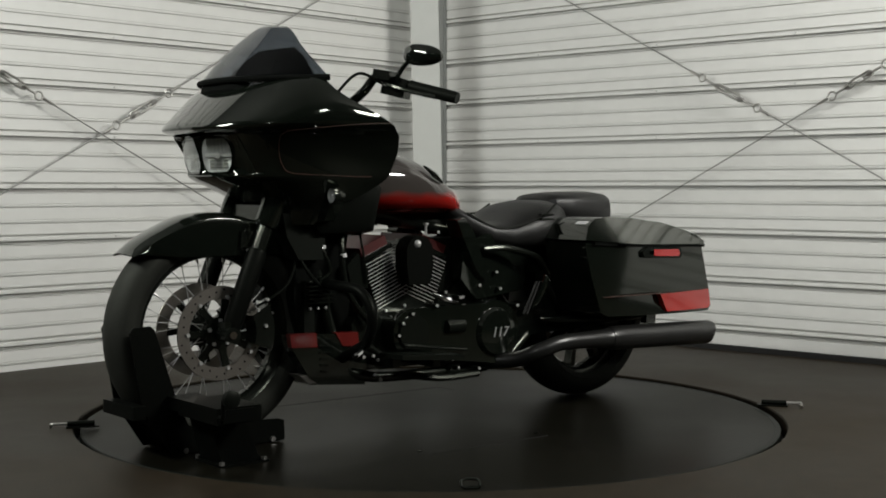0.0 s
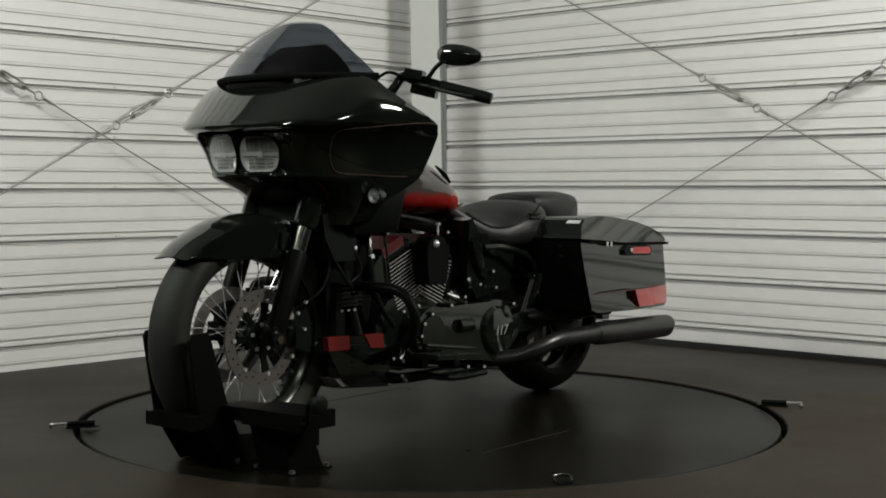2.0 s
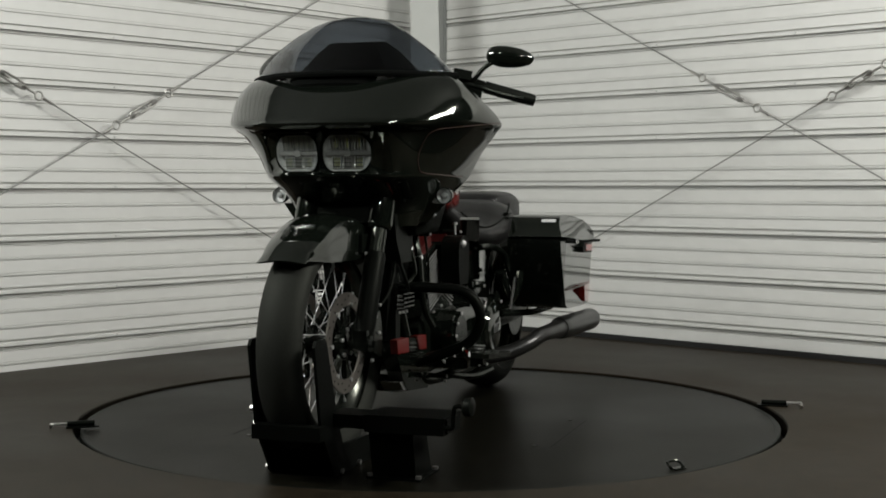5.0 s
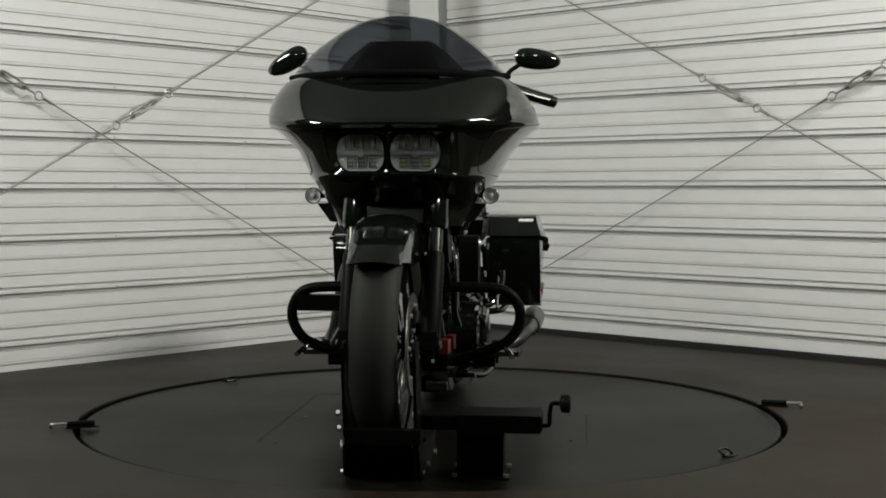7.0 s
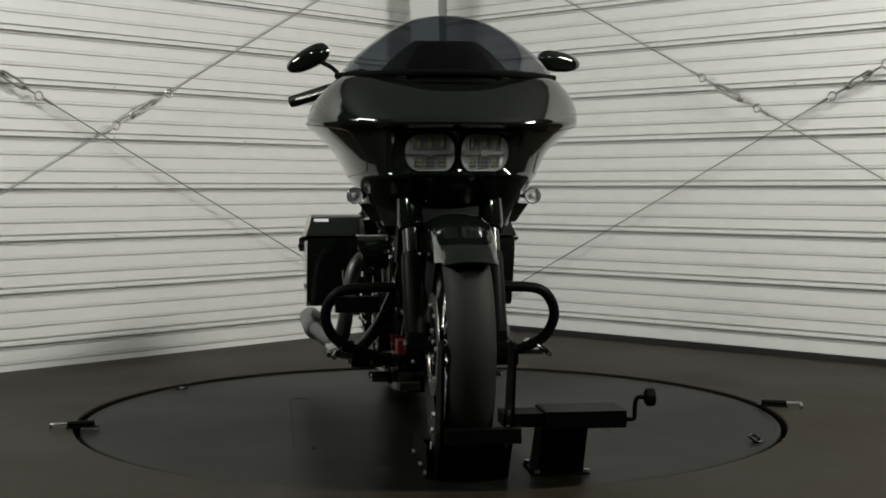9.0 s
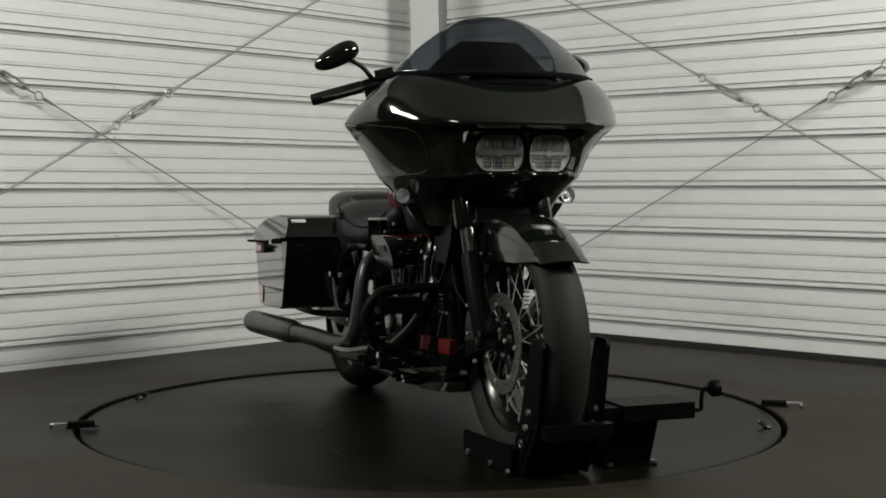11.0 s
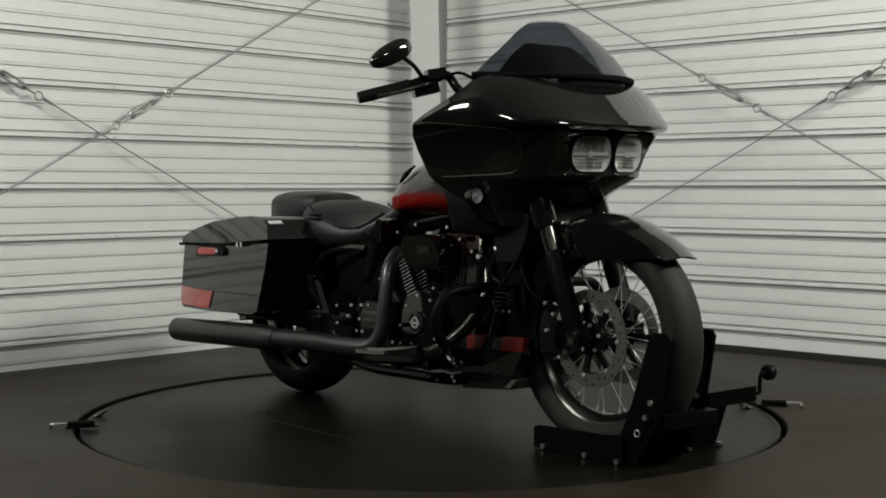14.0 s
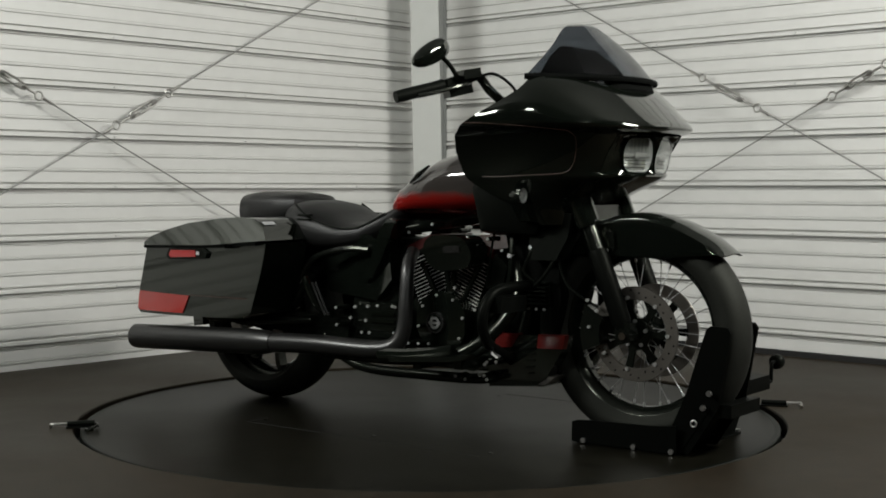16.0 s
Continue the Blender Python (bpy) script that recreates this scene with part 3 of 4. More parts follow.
        again("bolt", bolt, bike, pose(0.795, s * 0.101, 0.62))
    part("lower_fork_clamp", slab([(0.64, 0.700), (0.745, 0.712), (0.735, 0.762), (0.63, 0.755)], -0.135, 0.135, 0.012), SATIN, bike)
    both("brake_hose", lambda s: tube([(0.69, s * 0.10, 0.74), (0.64, s * 0.13, 0.62), (0.66, s * 0.13, 0.52), (0.72, s * 0.125, 0.47), (0.765, s * 0.10, 0.44)], 0.0045, 8, 6), MATTE, bike)

    # fairing: plan outlines by height (height, nose, rear, half width, fullness)
    FT = np.array([
        (0.700, 0.690, 0.610, 0.195, 2.3), (0.735, 0.705, 0.580, 0.215, 2.3), (0.770, 0.735, 0.520, 0.240, 2.5), (0.800, 0.790, 0.455, 0.262, 2.7), (0.832, 0.870, 0.405, 0.280, 2.7),
        (0.846, 0.896, 0.392, 0.290, 2.75), (0.852, 0.903, 0.388, 0.293, 2.75), (0.857, 0.903, 0.386, 0.296, 2.75), (0.864, 0.897, 0.383, 0.299, 2.75), (0.930, 0.914, 0.378, 0.334, 2.7), (0.978, 0.934, 0.408, 0.382, 2.6),
        (0.985, 0.940, 0.416, 0.390, 2.55), (0.991, 0.966, 0.426, 0.397, 2.45), (0.997, 0.981, 0.436, 0.404, 2.4), (1.004, 0.983, 0.448, 0.416, 2.35), (1.012, 0.978, 0.462, 0.425, 2.32), (1.020, 0.970, 0.476, 0.427, 2.3), (1.040, 0.948, 0.512, 0.424, 2.25), (1.062, 0.923, 0.556, 0.415, 2.2),
        (1.090, 0.892, 0.606, 0.397, 2.15), (1.120, 0.858, 0.643, 0.370, 2.1), (1.142, 0.824, 0.653, 0.346, 2.1), (1.158, 0.790, 0.655, 0.322, 2.05)])

    def front(z, y):
        """How far forward the fairing's skin lies at a height and width."""
        xn, xr, w, p = [float(np.interp(z, FT[:, 0], FT[:, k])) for k in (1, 2, 3, 4)]
        return xr + (xn - xr) * max(0.0, 1 - (abs(y) / w) ** p) ** (1 / p)

    def fair(z, phi, out=0.0):
        xn, xr, w, p = [float(np.interp(z, FT[:, 0], FT[:, k])) for k in (1, 2, 3, 4)]
        c, s = math.cos(phi), math.sin(phi)
        y = (w + out) * math.copysign(abs(c) ** (2 / p), c)
        return (xr + (xn - xr + out) * abs(s) ** (2 / p), y, z)
    NP = 104
    rings = []
    for row in FT:
        z = row[0]
        fine = np.array([fair(z, math.pi * k / 400) for k in range(401)])
        run = np.concatenate([[0], np.cumsum(np.linalg.norm(np.diff(fine, axis=0), axis=1))])
        sec = [tuple(float(np.interp(run[-1] * k / NP, run, fine[:, c])) for c in range(3)) for k in range(NP + 1)]
        if 0.86 < z < 0.98:
            # the opening behind the headlights
            sec = [(0.84 if abs(v[1]) < 0.176 else v[0], v[1], v[2]) for v in sec]
        xr, w = row[2], row[3]
        sec += [(xr - 0.0, -w * 0.9, z), (xr + 0.04, -w * 0.6, z), (xr + 0.07, 0, z), (xr + 0.04, w * 0.6, z), (xr, w * 0.9, z)]
        rings.append(sec)
    part("fairing", loft(rings), PAINT, bike, sharp=32)
    # fine outline on each flank
    def panel_line(s):
        pts = []
        def at_x(x, z):
            best = min((abs(fair(z, a)[0] - x), a) for a in np.linspace(0, math.pi / 2, 160))
            v = fair(z, best[1], 0.0012)
            return (v[0], s * v[1], v[2])
        for x, z in ((0.45, 1.018), (0.55, 1.015), (0.66, 1.005), (0.77, 0.992), (0.792, 0.984), (0.795, 0.965), (0.775, 0.915), (0.755, 0.878), (0.735, 0.864), (0.70, 0.860), (0.60, 0.856), (0.52, 0.853), (0.45, 0.853)):
            pts.append(at_x(x, z))
        return tube(pts, 0.0011, 5, 3)
    both("pinstripe", panel_line, LINE, bike, "thin dull red pinstripe")
    # air vent over the nose and its lip
    def vent_ring(z, grow):
        return [(0.735 + (0.116 + grow) * math.sin(a) ** 0.55, (0.146 + grow) * math.copysign(abs(math.cos(a)) ** 0.7, math.cos(a)), z - 0.012 * abs(math.cos(a)) ** 3) for a in np.linspace(0.12, math.pi - 0.12, 25)] + [(0.70, -0.12, z), (0.70, 0.12, z)]
    part("air_vent", loft([vent_ring(1.116, 0.004), vent_ring(1.126, 0.010), vent_ring(1.148, 0.002)]), DARKHOLE, bike, "black air vent below the windscreen")
    part("vent_lip", loft([vent_ring(1.146, 0.000), vent_ring(1.149, 0.006), vent_ring(1.154, 0.005), vent_ring(1.158, -0.010)]), MATTE, bike, "black lip over the air vent")
    both("screen_bolt", lambda s: moved(lathe([(0.0, 0.010), (0.010, 0.009), (0.014, 0.002), (0.014, -0.01)], 16), pose(0.790, s * 0.172, 1.138, 0, 0, -90 + s * 25)), SATIN, bike)

    # windscreen
    rows = []
    NV, NU = 18, 28
    for i in range(NV + 1):
        v = (i / NV) ** 0.8
        row = []
        for j in range(NU + 1):
            u = -1 + 2 * j / NU
            w = float(np.interp(v, (0, 0.27, 0.5, 0.76, 0.89, 0.97, 1), (0.337, 0.295, 0.245, 0.180, 0.140, 0.110, 0.090)))
            xf = 0.862 * (1 - v) + 0.672 * v + 0.012 * math.sin(math.pi * v)
            xs = 0.640 * (1 - v) + 0.640 * v + 0.030 * math.sin(math.pi * v)
            x = xs + (xf - xs) * (1 - abs(u) ** 2.1)
            z = 1.152 + 0.190 * v - 0.006 * v * u * u + 0.004 * (1 - v) * abs(u) ** 2
            row.append((x, w * math.copysign(abs(u) ** 0.92, u) if u else 0.0, z))
        rows.append(row)
    bm = loft(rows, cap=False, closed=False)
    ob = part("windscreen", bm, TINT, bike, "dark smoked plastic windscreen", sharp=80)
    sol = ob.modifiers.new("thickness", "SOLIDIFY")
    sol.thickness = 0.003
    edge = [rows[0][j] for j in range(NU + 1)]
    part("screen_trim", tube([(x, y, z + 0.002) for x, y, z in edge], 0.0100, 8, 1), DARKHOLE, bike)
    # dash behind the screen
    part("inner_fairing", bevel(loft([[(0.62, -0.24, 1.12), (0.76, -0.17, 1.12), (0.76, 0.17, 1.12), (0.62, 0.24, 1.12)], [(0.61, -0.20, 1.18), (0.73, -0.135, 1.18), (0.73, 0.135, 1.18), (0.61, 0.20, 1.18)],
        [(0.61, -0.145, 1.235), (0.685, -0.100, 1.235), (0.685, 0.100, 1.235), (0.61, 0.145, 1.235)], [(0.615, -0.095, 1.272), (0.65, -0.07, 1.268), (0.65, 0.07, 1.268), (0.615, 0.095, 1.272)]]), 0.012, 3), MATTE, bike)

    # headlights
    def dee(s, y0, zc, w, h, x, grow=0.0):
        pts = []
        n = 28
        for k in range(n):
            a = 2 * math.pi * k / n
            c, q = math.cos(a), math.sin(a)
            e = 3.2 if c * s < 0 else 2.2
            pts.append((x, y0 + (w / 2 + grow) * math.copysign(abs(c) ** (2 / e), c), zc + max(-0.054 - grow, min(0.054 + grow, (h / 2 + grow) * math.copysign(abs(q) ** (2 / 2.4), q)))))
        return pts

    for s in (1, -1):
        hl = tagged(new("headlight"), "clear multi-lens headlight with silver reflector cells")
        hl.parent = bike
        turn = pose(0.884, s * 0.0790, 0.9205, 0, 8, s * 9.5)
        hl.matrix_basis = turn
        W0, H0 = 0.146, 0.122
        part("bezel", loft([dee(s, 0, 0, W0, H0, -0.02, 0.004), dee(s, 0, 0, W0, H0, 0.012, 0.004), dee(s, 0, 0, W0, H0, 0.012, 0.0), dee(s, 0, 0, W0, H0, -0.012, -0.004)], cap=False), PAINT, hl)
        part("reflector_bowl", loft([dee(s, 0, 0, W0, H0, 0.009, -0.001), dee(s, 0, 0, W0, H0, -0.002, -0.004), dee(s, 0, 0, W0, H0, -0.010, -0.012), dee(s, 0, 0, W0, H0, -0.014, -0.030), dee(s, 0, 0, 0.02, 0.015, -0.0145)], cap=False), BOWL, hl)
        inside = dee(s, 0, 0, W0, H0, 0.004, 0.003)
        edge, back = [], []
        for x, y, z in inside:
            k = min((0.0790 if y * s < 0 else 0.126) / max(abs(y), 1e-6), (0.060 if z > 0 else 0.064) / max(abs(z), 1e-6))
            v = turn @ Vector((0, y * k, z * k))
            v.x = front(v.z, v.y) + 0.0025
            edge.append(turn.inverted() @ v)
            back.append(turn.inverted() @ (v - Vector((0.07, -0, 0))))
        part("nacelle", loft([dee(s, 0, 0, W0, H0, -0.012, 0.0015), dee(s, 0, 0, W0, H0, 0.006, 0.0015), inside, edge, back], cap=False), PAINT, hl, "gloss black headlight surround")
        part("centre_bar", merge(box(-0.008, 0.004, -0.066, 0.066, -0.006, 0.004, 0.002), moved(cyl((-0.008, 0, 0), (0.007, 0, 0), 0.011, 16), pose(0, 0, -0.001))), BOLT, hl)
        for k in range(12):
            y = -0.050 + 0.0091 * k
            part("upper_fin", box(-0.013, 0.007, y - 0.0010, y + 0.0010, 0.007, 0.049, 0), (REFLECTOR, BOLT)[k % 2], hl)
        for k in range(3):
            y = -0.034 + 0.034 * k
            part("light_cell", box(-0.0095, -0.003, y - 0.004, y + 0.004, 0.016, 0.040, 0.001), LED, hl)
            part("light_shade", box(-0.0095, 0.0, y + 0.010, y + 0.013, 0.014, 0.040, 0.001), DARKCHROME, hl)
            part("lower_cell", box(-0.0095, -0.002, y - 0.008, y + 0.008, -0.042, -0.016, 0.002), (LED, REFLECTOR, LED)[k], hl)
            for z in (-0.040, -0.029, -0.018):
                part("cell_bar", box(-0.012, 0.005, y - 0.012, y + 0.012, z - 0.0009, z + 0.0009, 0), DARKCHROME, hl)
            for dy in (-0.011, -0.0035, 0.004, 0.0115):
                part("cell_bar", box(-0.012, 0.005, y + dy - 0.0009, y + dy + 0.0009, -0.047, -0.011, 0), (REFLECTOR, BOLT)[k % 2], hl)
        part("lens", loft([dee(s, 0, 0, W0, H0, 0.0115, -0.0005), dee(s, 0, 0, W0, H0, 0.017, -0.012), dee(s, 0, 0, W0 * 0.5, H0 * 0.5, 0.020, -0.002)]), LENS, hl)

    # turn signals
    for s in (1, -1):
        ts = tagged(new("turn_signal"), "bullet turn signal with clear lens")
        ts.parent = bike
        ts.matrix_basis = pose(0.585, s * 0.280, 0.793)
        part("stalk", tube([(-0.005, -s * 0.085, 0.0), (-0.008, -s * 0.03, 0), (-0.008, 0, 0)], 0.009, 10, 2), SATIN, ts)
        bm = moved(lathe([(0.0, -0.032), (0.014, -0.030), (0.023, -0.014), (0.026, 0.006), (0.026, 0.014), (0.0235, 0.016)], 24), pose(0, 0, 0, 0, 0, -90))
        part("housing", bm, SATIN, ts)
        part("lamp_bowl", moved(lathe([(0.0235, 0.013), (0.018, 0.007), (0.006, 0.004), (0.0, 0.004)], 24), pose(0, 0, 0, 0, 0, -90)), REFLECTOR, ts)
        part("bulb", moved(lathe([(0.009, 0.003), (0.009, 0.012), (0.006, 0.015), (0.0, 0.016)], 14), pose(0, 0, 0, 0, 0, -90)), REFLECTOR, ts)
        part("lens", moved(lathe([(0.0235, 0.0155), (0.02, 0.020), (0.010, 0.023), (0.0, 0.0235)], 24), pose(0, 0, 0, 0, 0, -90)), LENS, ts)

    # handlebar
    part("handlebar", merge(*[tube([(0.46, s * 0.03, 1.06), (0.455, s * 0.12, 1.07), (0.415, s * 0.195, 1.130), (0.380, s * 0.215, 1.178), (0.350, s * 0.255, 1.172), (0.315, s * 0.33, 1.145), (0.262, s * 0.44, 1.114)], 0.0155, 12, 5) for s in (1, -1)]), SATIN, bike)
    both("grip", lambda s: tube([(0.318, s * 0.325, 1.146), (0.314, s * 0.335, 1.143), (0.252, s * 0.455, 1.108), (0.243, s * 0.472, 1.103)], [0.021, 0.020, 0.020, 0.0185], 14, 1), MATTE, bike)
    both("switch_housing", lambda s: moved(bevel(box(-0.026, 0.026, -0.042, 0.042, -0.036, 0.024, 0), 0.008), pose(0.340, s * 0.280, 1.150, -14 * s, 0, 28 * s)), SATIN, bike)
    both("brake_reservoir", lambda s: moved(box(-0.032, 0.032, -0.03, 0.03, -0.014, 0.016, 0.006), pose(0.375, s * 0.262, 1.182, -10 * s, 0, 28 * s)), SATIN, bike)
    both("lever", lambda s: tube([(0.38, s * 0.27, 1.155), (0.385, s * 0.32, 1.142), (0.35, s * 0.40, 1.118), (0.32, s * 0.455, 1.105)], [0.009, 0.008, 0.007, 0.008], 8, 4), SATIN, bike)
    part("clutch_cable", tube([(0.38, 0.255, 1.155), (0.43, 0.20, 1.19), (0.47, 0.16, 1.15), (0.50, 0.12, 1.08)], 0.005, 8, 6), MATTE, bike)
    part("brake_line", tube([(0.38, -0.255, 1.16), (0.43, -0.21, 1.185), (0.47, -0.16, 1.15), (0.50, -0.12, 1.08)], 0.005, 8, 6), MATTE, bike)
    # mirrors
    for s in (1, -1):
        mi = tagged(new("mirror"), "black oval rear-view mirror on a curved stalk")
        mi.parent = bike
        mi.matrix_basis = pose(0.345, s * 0.418, 1.238, 0, 0, 0)
        roll = -6 if s > 0 else 27
        tilt = pose(0, 0, 0, roll, 0, s * 14)
        rings = []
        for x, k in ((0.022, 0.25), (0.019, 0.6), (0.010, 0.88), (0.0, 1.0), (-0.012, 1.0), (-0.016, 0.96)):
            rings.append([(x, 0.077 * k * math.copysign(abs(math.cos(a)) ** 0.85, math.cos(a)) - 0.0, 0.034 * k * math.copysign(abs(math.sin(a)) ** 0.85, math.sin(a)) * (1 + 0.18 * math.cos(a) * -s)) for a in [2 * math.pi * j / 28 for j in range(28)]])
        part("mirror_shell", moved(loft(rings), tilt), PAINT, mi)
        part("mirror_glass", moved(loft([[(x, 0.071 * math.cos(a), 0.027 * math.sin(a)) for a in [2 * math.pi * j / 28 for j in range(28)]] for x in (-0.015, -0.018)]), tilt), CHROME, mi)
        part("mirror_stalk", tube([(0.012, -s * 0.045, -0.012), (0.012, -s * 0.085, -0.035), (0.016, -s * 0.118, -0.075), (0.010, -s * 0.135, -0.095)], [0.008, 0.0075, 0.0085, 0.010], 10, 5), SATIN, mi)

    # tank
    def sup(x, a, z0, z1, e=3.0, n=32, yoff=0.0, flat=1.0):
        c, h = (z0 + z1) / 2, (z1 - z0) / 2
        return [(x, yoff + a * math.copysign(abs(math.cos(t)) ** (2 / e), math.cos(t)), c + h * math.copysign(abs(math.sin(t)) ** (2 / e), math.sin(t))) for t in [2 * math.pi * k / n for k in range(n)]]
    part("fuel_tank", moved(loft([sup(-0.075, 0.045, 0.735, 0.765), sup(-0.055, 0.085, 0.725, 0.785), sup(0.0, 0.125, 0.722, 0.833, 2.3), sup(0.08, 0.152, 0.722, 0.886, 2.2), sup(0.16, 0.165, 0.722, 0.925, 2.2), sup(0.26, 0.168, 0.725, 0.945, 2.2), sup(0.36, 0.155, 0.735, 0.945, 2.2), sup(0.44, 0.12, 0.76, 0.925, 2.2), sup(0.47, 0.07, 0.79, 0.89)]), pose(-0.030, 0, 0)), TANKPAINT, bike)
    part("fuel_cap", moved(lathe([(0.0, 0.0), (0.032, 0.0), (0.034, -0.006), (0.0, -0.02)], 24), pose(0.19, 0, 0.945, -90, 0, 0)), PAINT, bike)
    both("tank_slash", lambda s: tube([(0.045, s * 0.148, 0.835), (0.09, s * 0.160, 0.862), (0.13, s * 0.150, 0.893)], [0.004, 0.010, 0.003], 8, 4), PAINT, bike)

    # seat
    part("rider_seat", loft([sup(-0.030, 0.05, 0.735, 0.772), sup(-0.06, 0.085, 0.70, 0.765), sup(-0.12, 0.120, 0.645, 0.732), sup(-0.20, 0.152, 0.605, 0.694), sup(-0.28, 0.175, 0.588, 0.694), sup(-0.35, 0.200, 0.582, 0.728),
        sup(-0.42, 0.206, 0.585, 0.760), sup(-0.49, 0.196, 0.60, 0.772), sup(-0.55, 0.15, 0.63, 0.760)]), LEATHER, bike)
    part("pillion_seat", loft([sup(-0.515, 0.09, 0.735, 0.776), sup(-0.535, 0.118, 0.712, 0.792, 3.4), sup(-0.59, 0.136, 0.685, 0.798, 3.8), sup(-0.64, 0.142, 0.668, 0.802, 3.8), sup(-0.74, 0.140, 0.660, 0.804, 3.8), sup(-0.81, 0.130, 0.664, 0.797, 3.4), sup(-0.842, 0.10, 0.68, 0.777)]), LEATHER, bike)
    both("seat_piping", lambda s: tube([(-0.10, s * 0.108, 0.728), (-0.20, s * 0.146, 0.675), (-0.30, s * 0.172, 0.678), (-0.39, s * 0.194, 0.712), (-0.46, s * 0.185, 0.755)], 0.004, 6, 5), MATTE, bike)
    both("seat_buckle", lambda s: merge(box(-0.435, -0.375, s * 0.190, s * 0.207, 0.700, 0.706, 0.001), box(-0.435, -0.375, s * 0.188, s * 0.205, 0.716, 0.722, 0.001)), MATTE, bike)

    # rear fender and side covers
    rings = []
    for k in range(25):
        a = radians(25 + 165 * k / 24)
        rings.append([(BX + r * math.cos(a), y, BZ + r * math.sin(a)) for r, y in ((0.30, -0.105), (0.355, -0.103), (0.368, -0.07), (0.372, 0), (0.368, 0.07), (0.355, 0.103), (0.30, 0.105), (0.30, 0.098), (0.35, 0.096), (0.362, 0), (0.35, -0.096), (0.30, -0.098))])
    part("rear_fender", loft(rings), PAINT, bike)
    def splay(bm, s, slope):
        for v in bm.verts:
            v.co.y += s * slope * (v.co.x + 0.06)
        return bm
    both("side_cover", lambda s: splay(slab([(-0.36, 0.44), (-0.10, 0.42), (-0.02, 0.50), (-0.04, 0.62), (-0.16, 0.655), (-0.30, 0.62), (-0.40, 0.56)], s * 0.10, s * 0.165, 0.018, 3), s, 0.16), PAINT, bike)
    both("frame_cover", lambda s: splay(slab([(0.035, 0.705), (0.0, 0.645), (-0.05, 0.570), (-0.10, 0.510), (-0.145, 0.482), (-0.130, 0.540), (-0.095, 0.615), (-0.055, 0.675), (-0.010, 0.712)], s * 0.12, s * 0.190, 0.014, 4), s, 0.30), PAINT, bike)
    both("fender_strut", lambda s: tube([(-0.12, s * 0.175, 0.60), (-0.22, s * 0.19, 0.60), (-0.36, s * 0.195, 0.565), (-0.42, s * 0.195, 0.50)], 0.012, 10, 4), SATIN, bike)

    # saddlebags
    for s in (1, -1):
        bag = tagged(new("saddlebag"), "gloss black hard saddlebag with red lower corner")
        bag.parent = bike

        def longer(bm):
            long_edges = [e for e in bm.edges if abs(e.verts[0].co.x - e.verts[1].co.x) > 0.10]
            bmesh.ops.subdivide_edges(bm, edges=long_edges, cuts=4, use_grid_fill=True)
            for v in bm.verts:
                v.co.x = -0.28 + (v.co.x + 0.28) * (1.045 + 0.10 * max(0.0, 0.60 - v.co.z))
                if v.co.x > -0.70:
                    v.co.x = -0.70 + (v.co.x + 0.70) * 0.72
                if abs(v.co.y) > 0.3:
                    v.co.y -= s * (0.26 * max(0, -0.66 - v.co.x) ** 2 + 1.1 * max(0, v.co.x + 0.53) ** 2)
            return bm

        def taper(bm):
            longer(bm)
            for v in bm.verts:
                v.co.y -= s * 0.06 * max(0, 0.58 - v.co.z) * (1 if abs(v.co.y) > 0.3 else -0.2)
            return bm
        def crowned(bm):
            longer(bm)
            for v in bm.verts:
                if abs(v.co.y) > 0.3:
                    v.co.y -= s * 0.5 * max(0, v.co.z - 0.632)
            return bm
        part("bag_body", taper(slab([(-0.385, 0.368), (-0.43, 0.352), (-0.80, 0.342), (-1.075, 0.336), (-1.098, 0.352), (-1.085, 0.41), (-1.045, 0.52), (-1.02, 0.592), (-0.62, 0.602), (-0.285, 0.622), (-0.292, 0.585), (-0.315, 0.52), (-0.35, 0.44)], s * 0.195, s * 0.422, 0.022, 4)), PAINT, bag)
        part("bag_lid", crowned(slab([(-0.278, 0.632), (-0.62, 0.611), (-1.03, 0.600), (-1.028, 0.612), (-0.98, 0.634), (-0.90, 0.660), (-0.78, 0.688), (-0.62, 0.706), (-0.46, 0.713), (-0.37, 0.707), (-0.315, 0.680)], s * 0.19, s * 0.430, 0.016, 4)), PAINT, bag)
        part("lid_seam", slab([(-0.43, 0.614), (-0.62, 0.601), (-1.02, 0.591), (-1.025, 0.601), (-0.62, 0.612), (-0.43, 0.625)], s * 0.20, s * 0.424, 0.001), DARKHOLE, bag)
        part("red_corner", taper(slab([(-0.80, 0.352), (-1.072, 0.346), (-1.094, 0.356), (-1.083, 0.405), (-1.075, 0.422), (-0.76, 0.420)], s * 0.40, s * 0.4242, 0.002)), BAGRED, bag, "red painted lower corner")
        part("stripe", taper(slab([(-0.40, 0.4215), (-0.765, 0.4215), (-0.765, 0.4240), (-0.40, 0.4240)], s * 0.41, s * 0.4235, 0.0)), LINE, bag)
        part("marker_lamp", longer(slab([(-0.655, 0.560), (-0.86, 0.552), (-0.878, 0.566), (-0.862, 0.592), (-0.68, 0.598), (-0.64, 0.582)], s * 0.41, s * 0.431, 0.004)), MATTE, bag)
        part("marker_lens", longer(slab([(-0.71, 0.566), (-0.85, 0.560), (-0.860, 0.570), (-0.85, 0.587), (-0.71, 0.590)], s * 0.425, s * 0.4335, 0.003)), REDLENS, bag, "red side marker lens")
        part("latch", box(-0.722, -0.706, s * 0.426, s * 0.436, 0.574, 0.586, 0.003), CHROME, bag)
        part("sticker", moved(box(-0.010, 0.010, -0.028, 0.028, 0, 0.002, 0.0005), pose(-0.437, s * 0.350, 0.6905, 0, 31, 0)), DECAL, bag, "small white sticker")
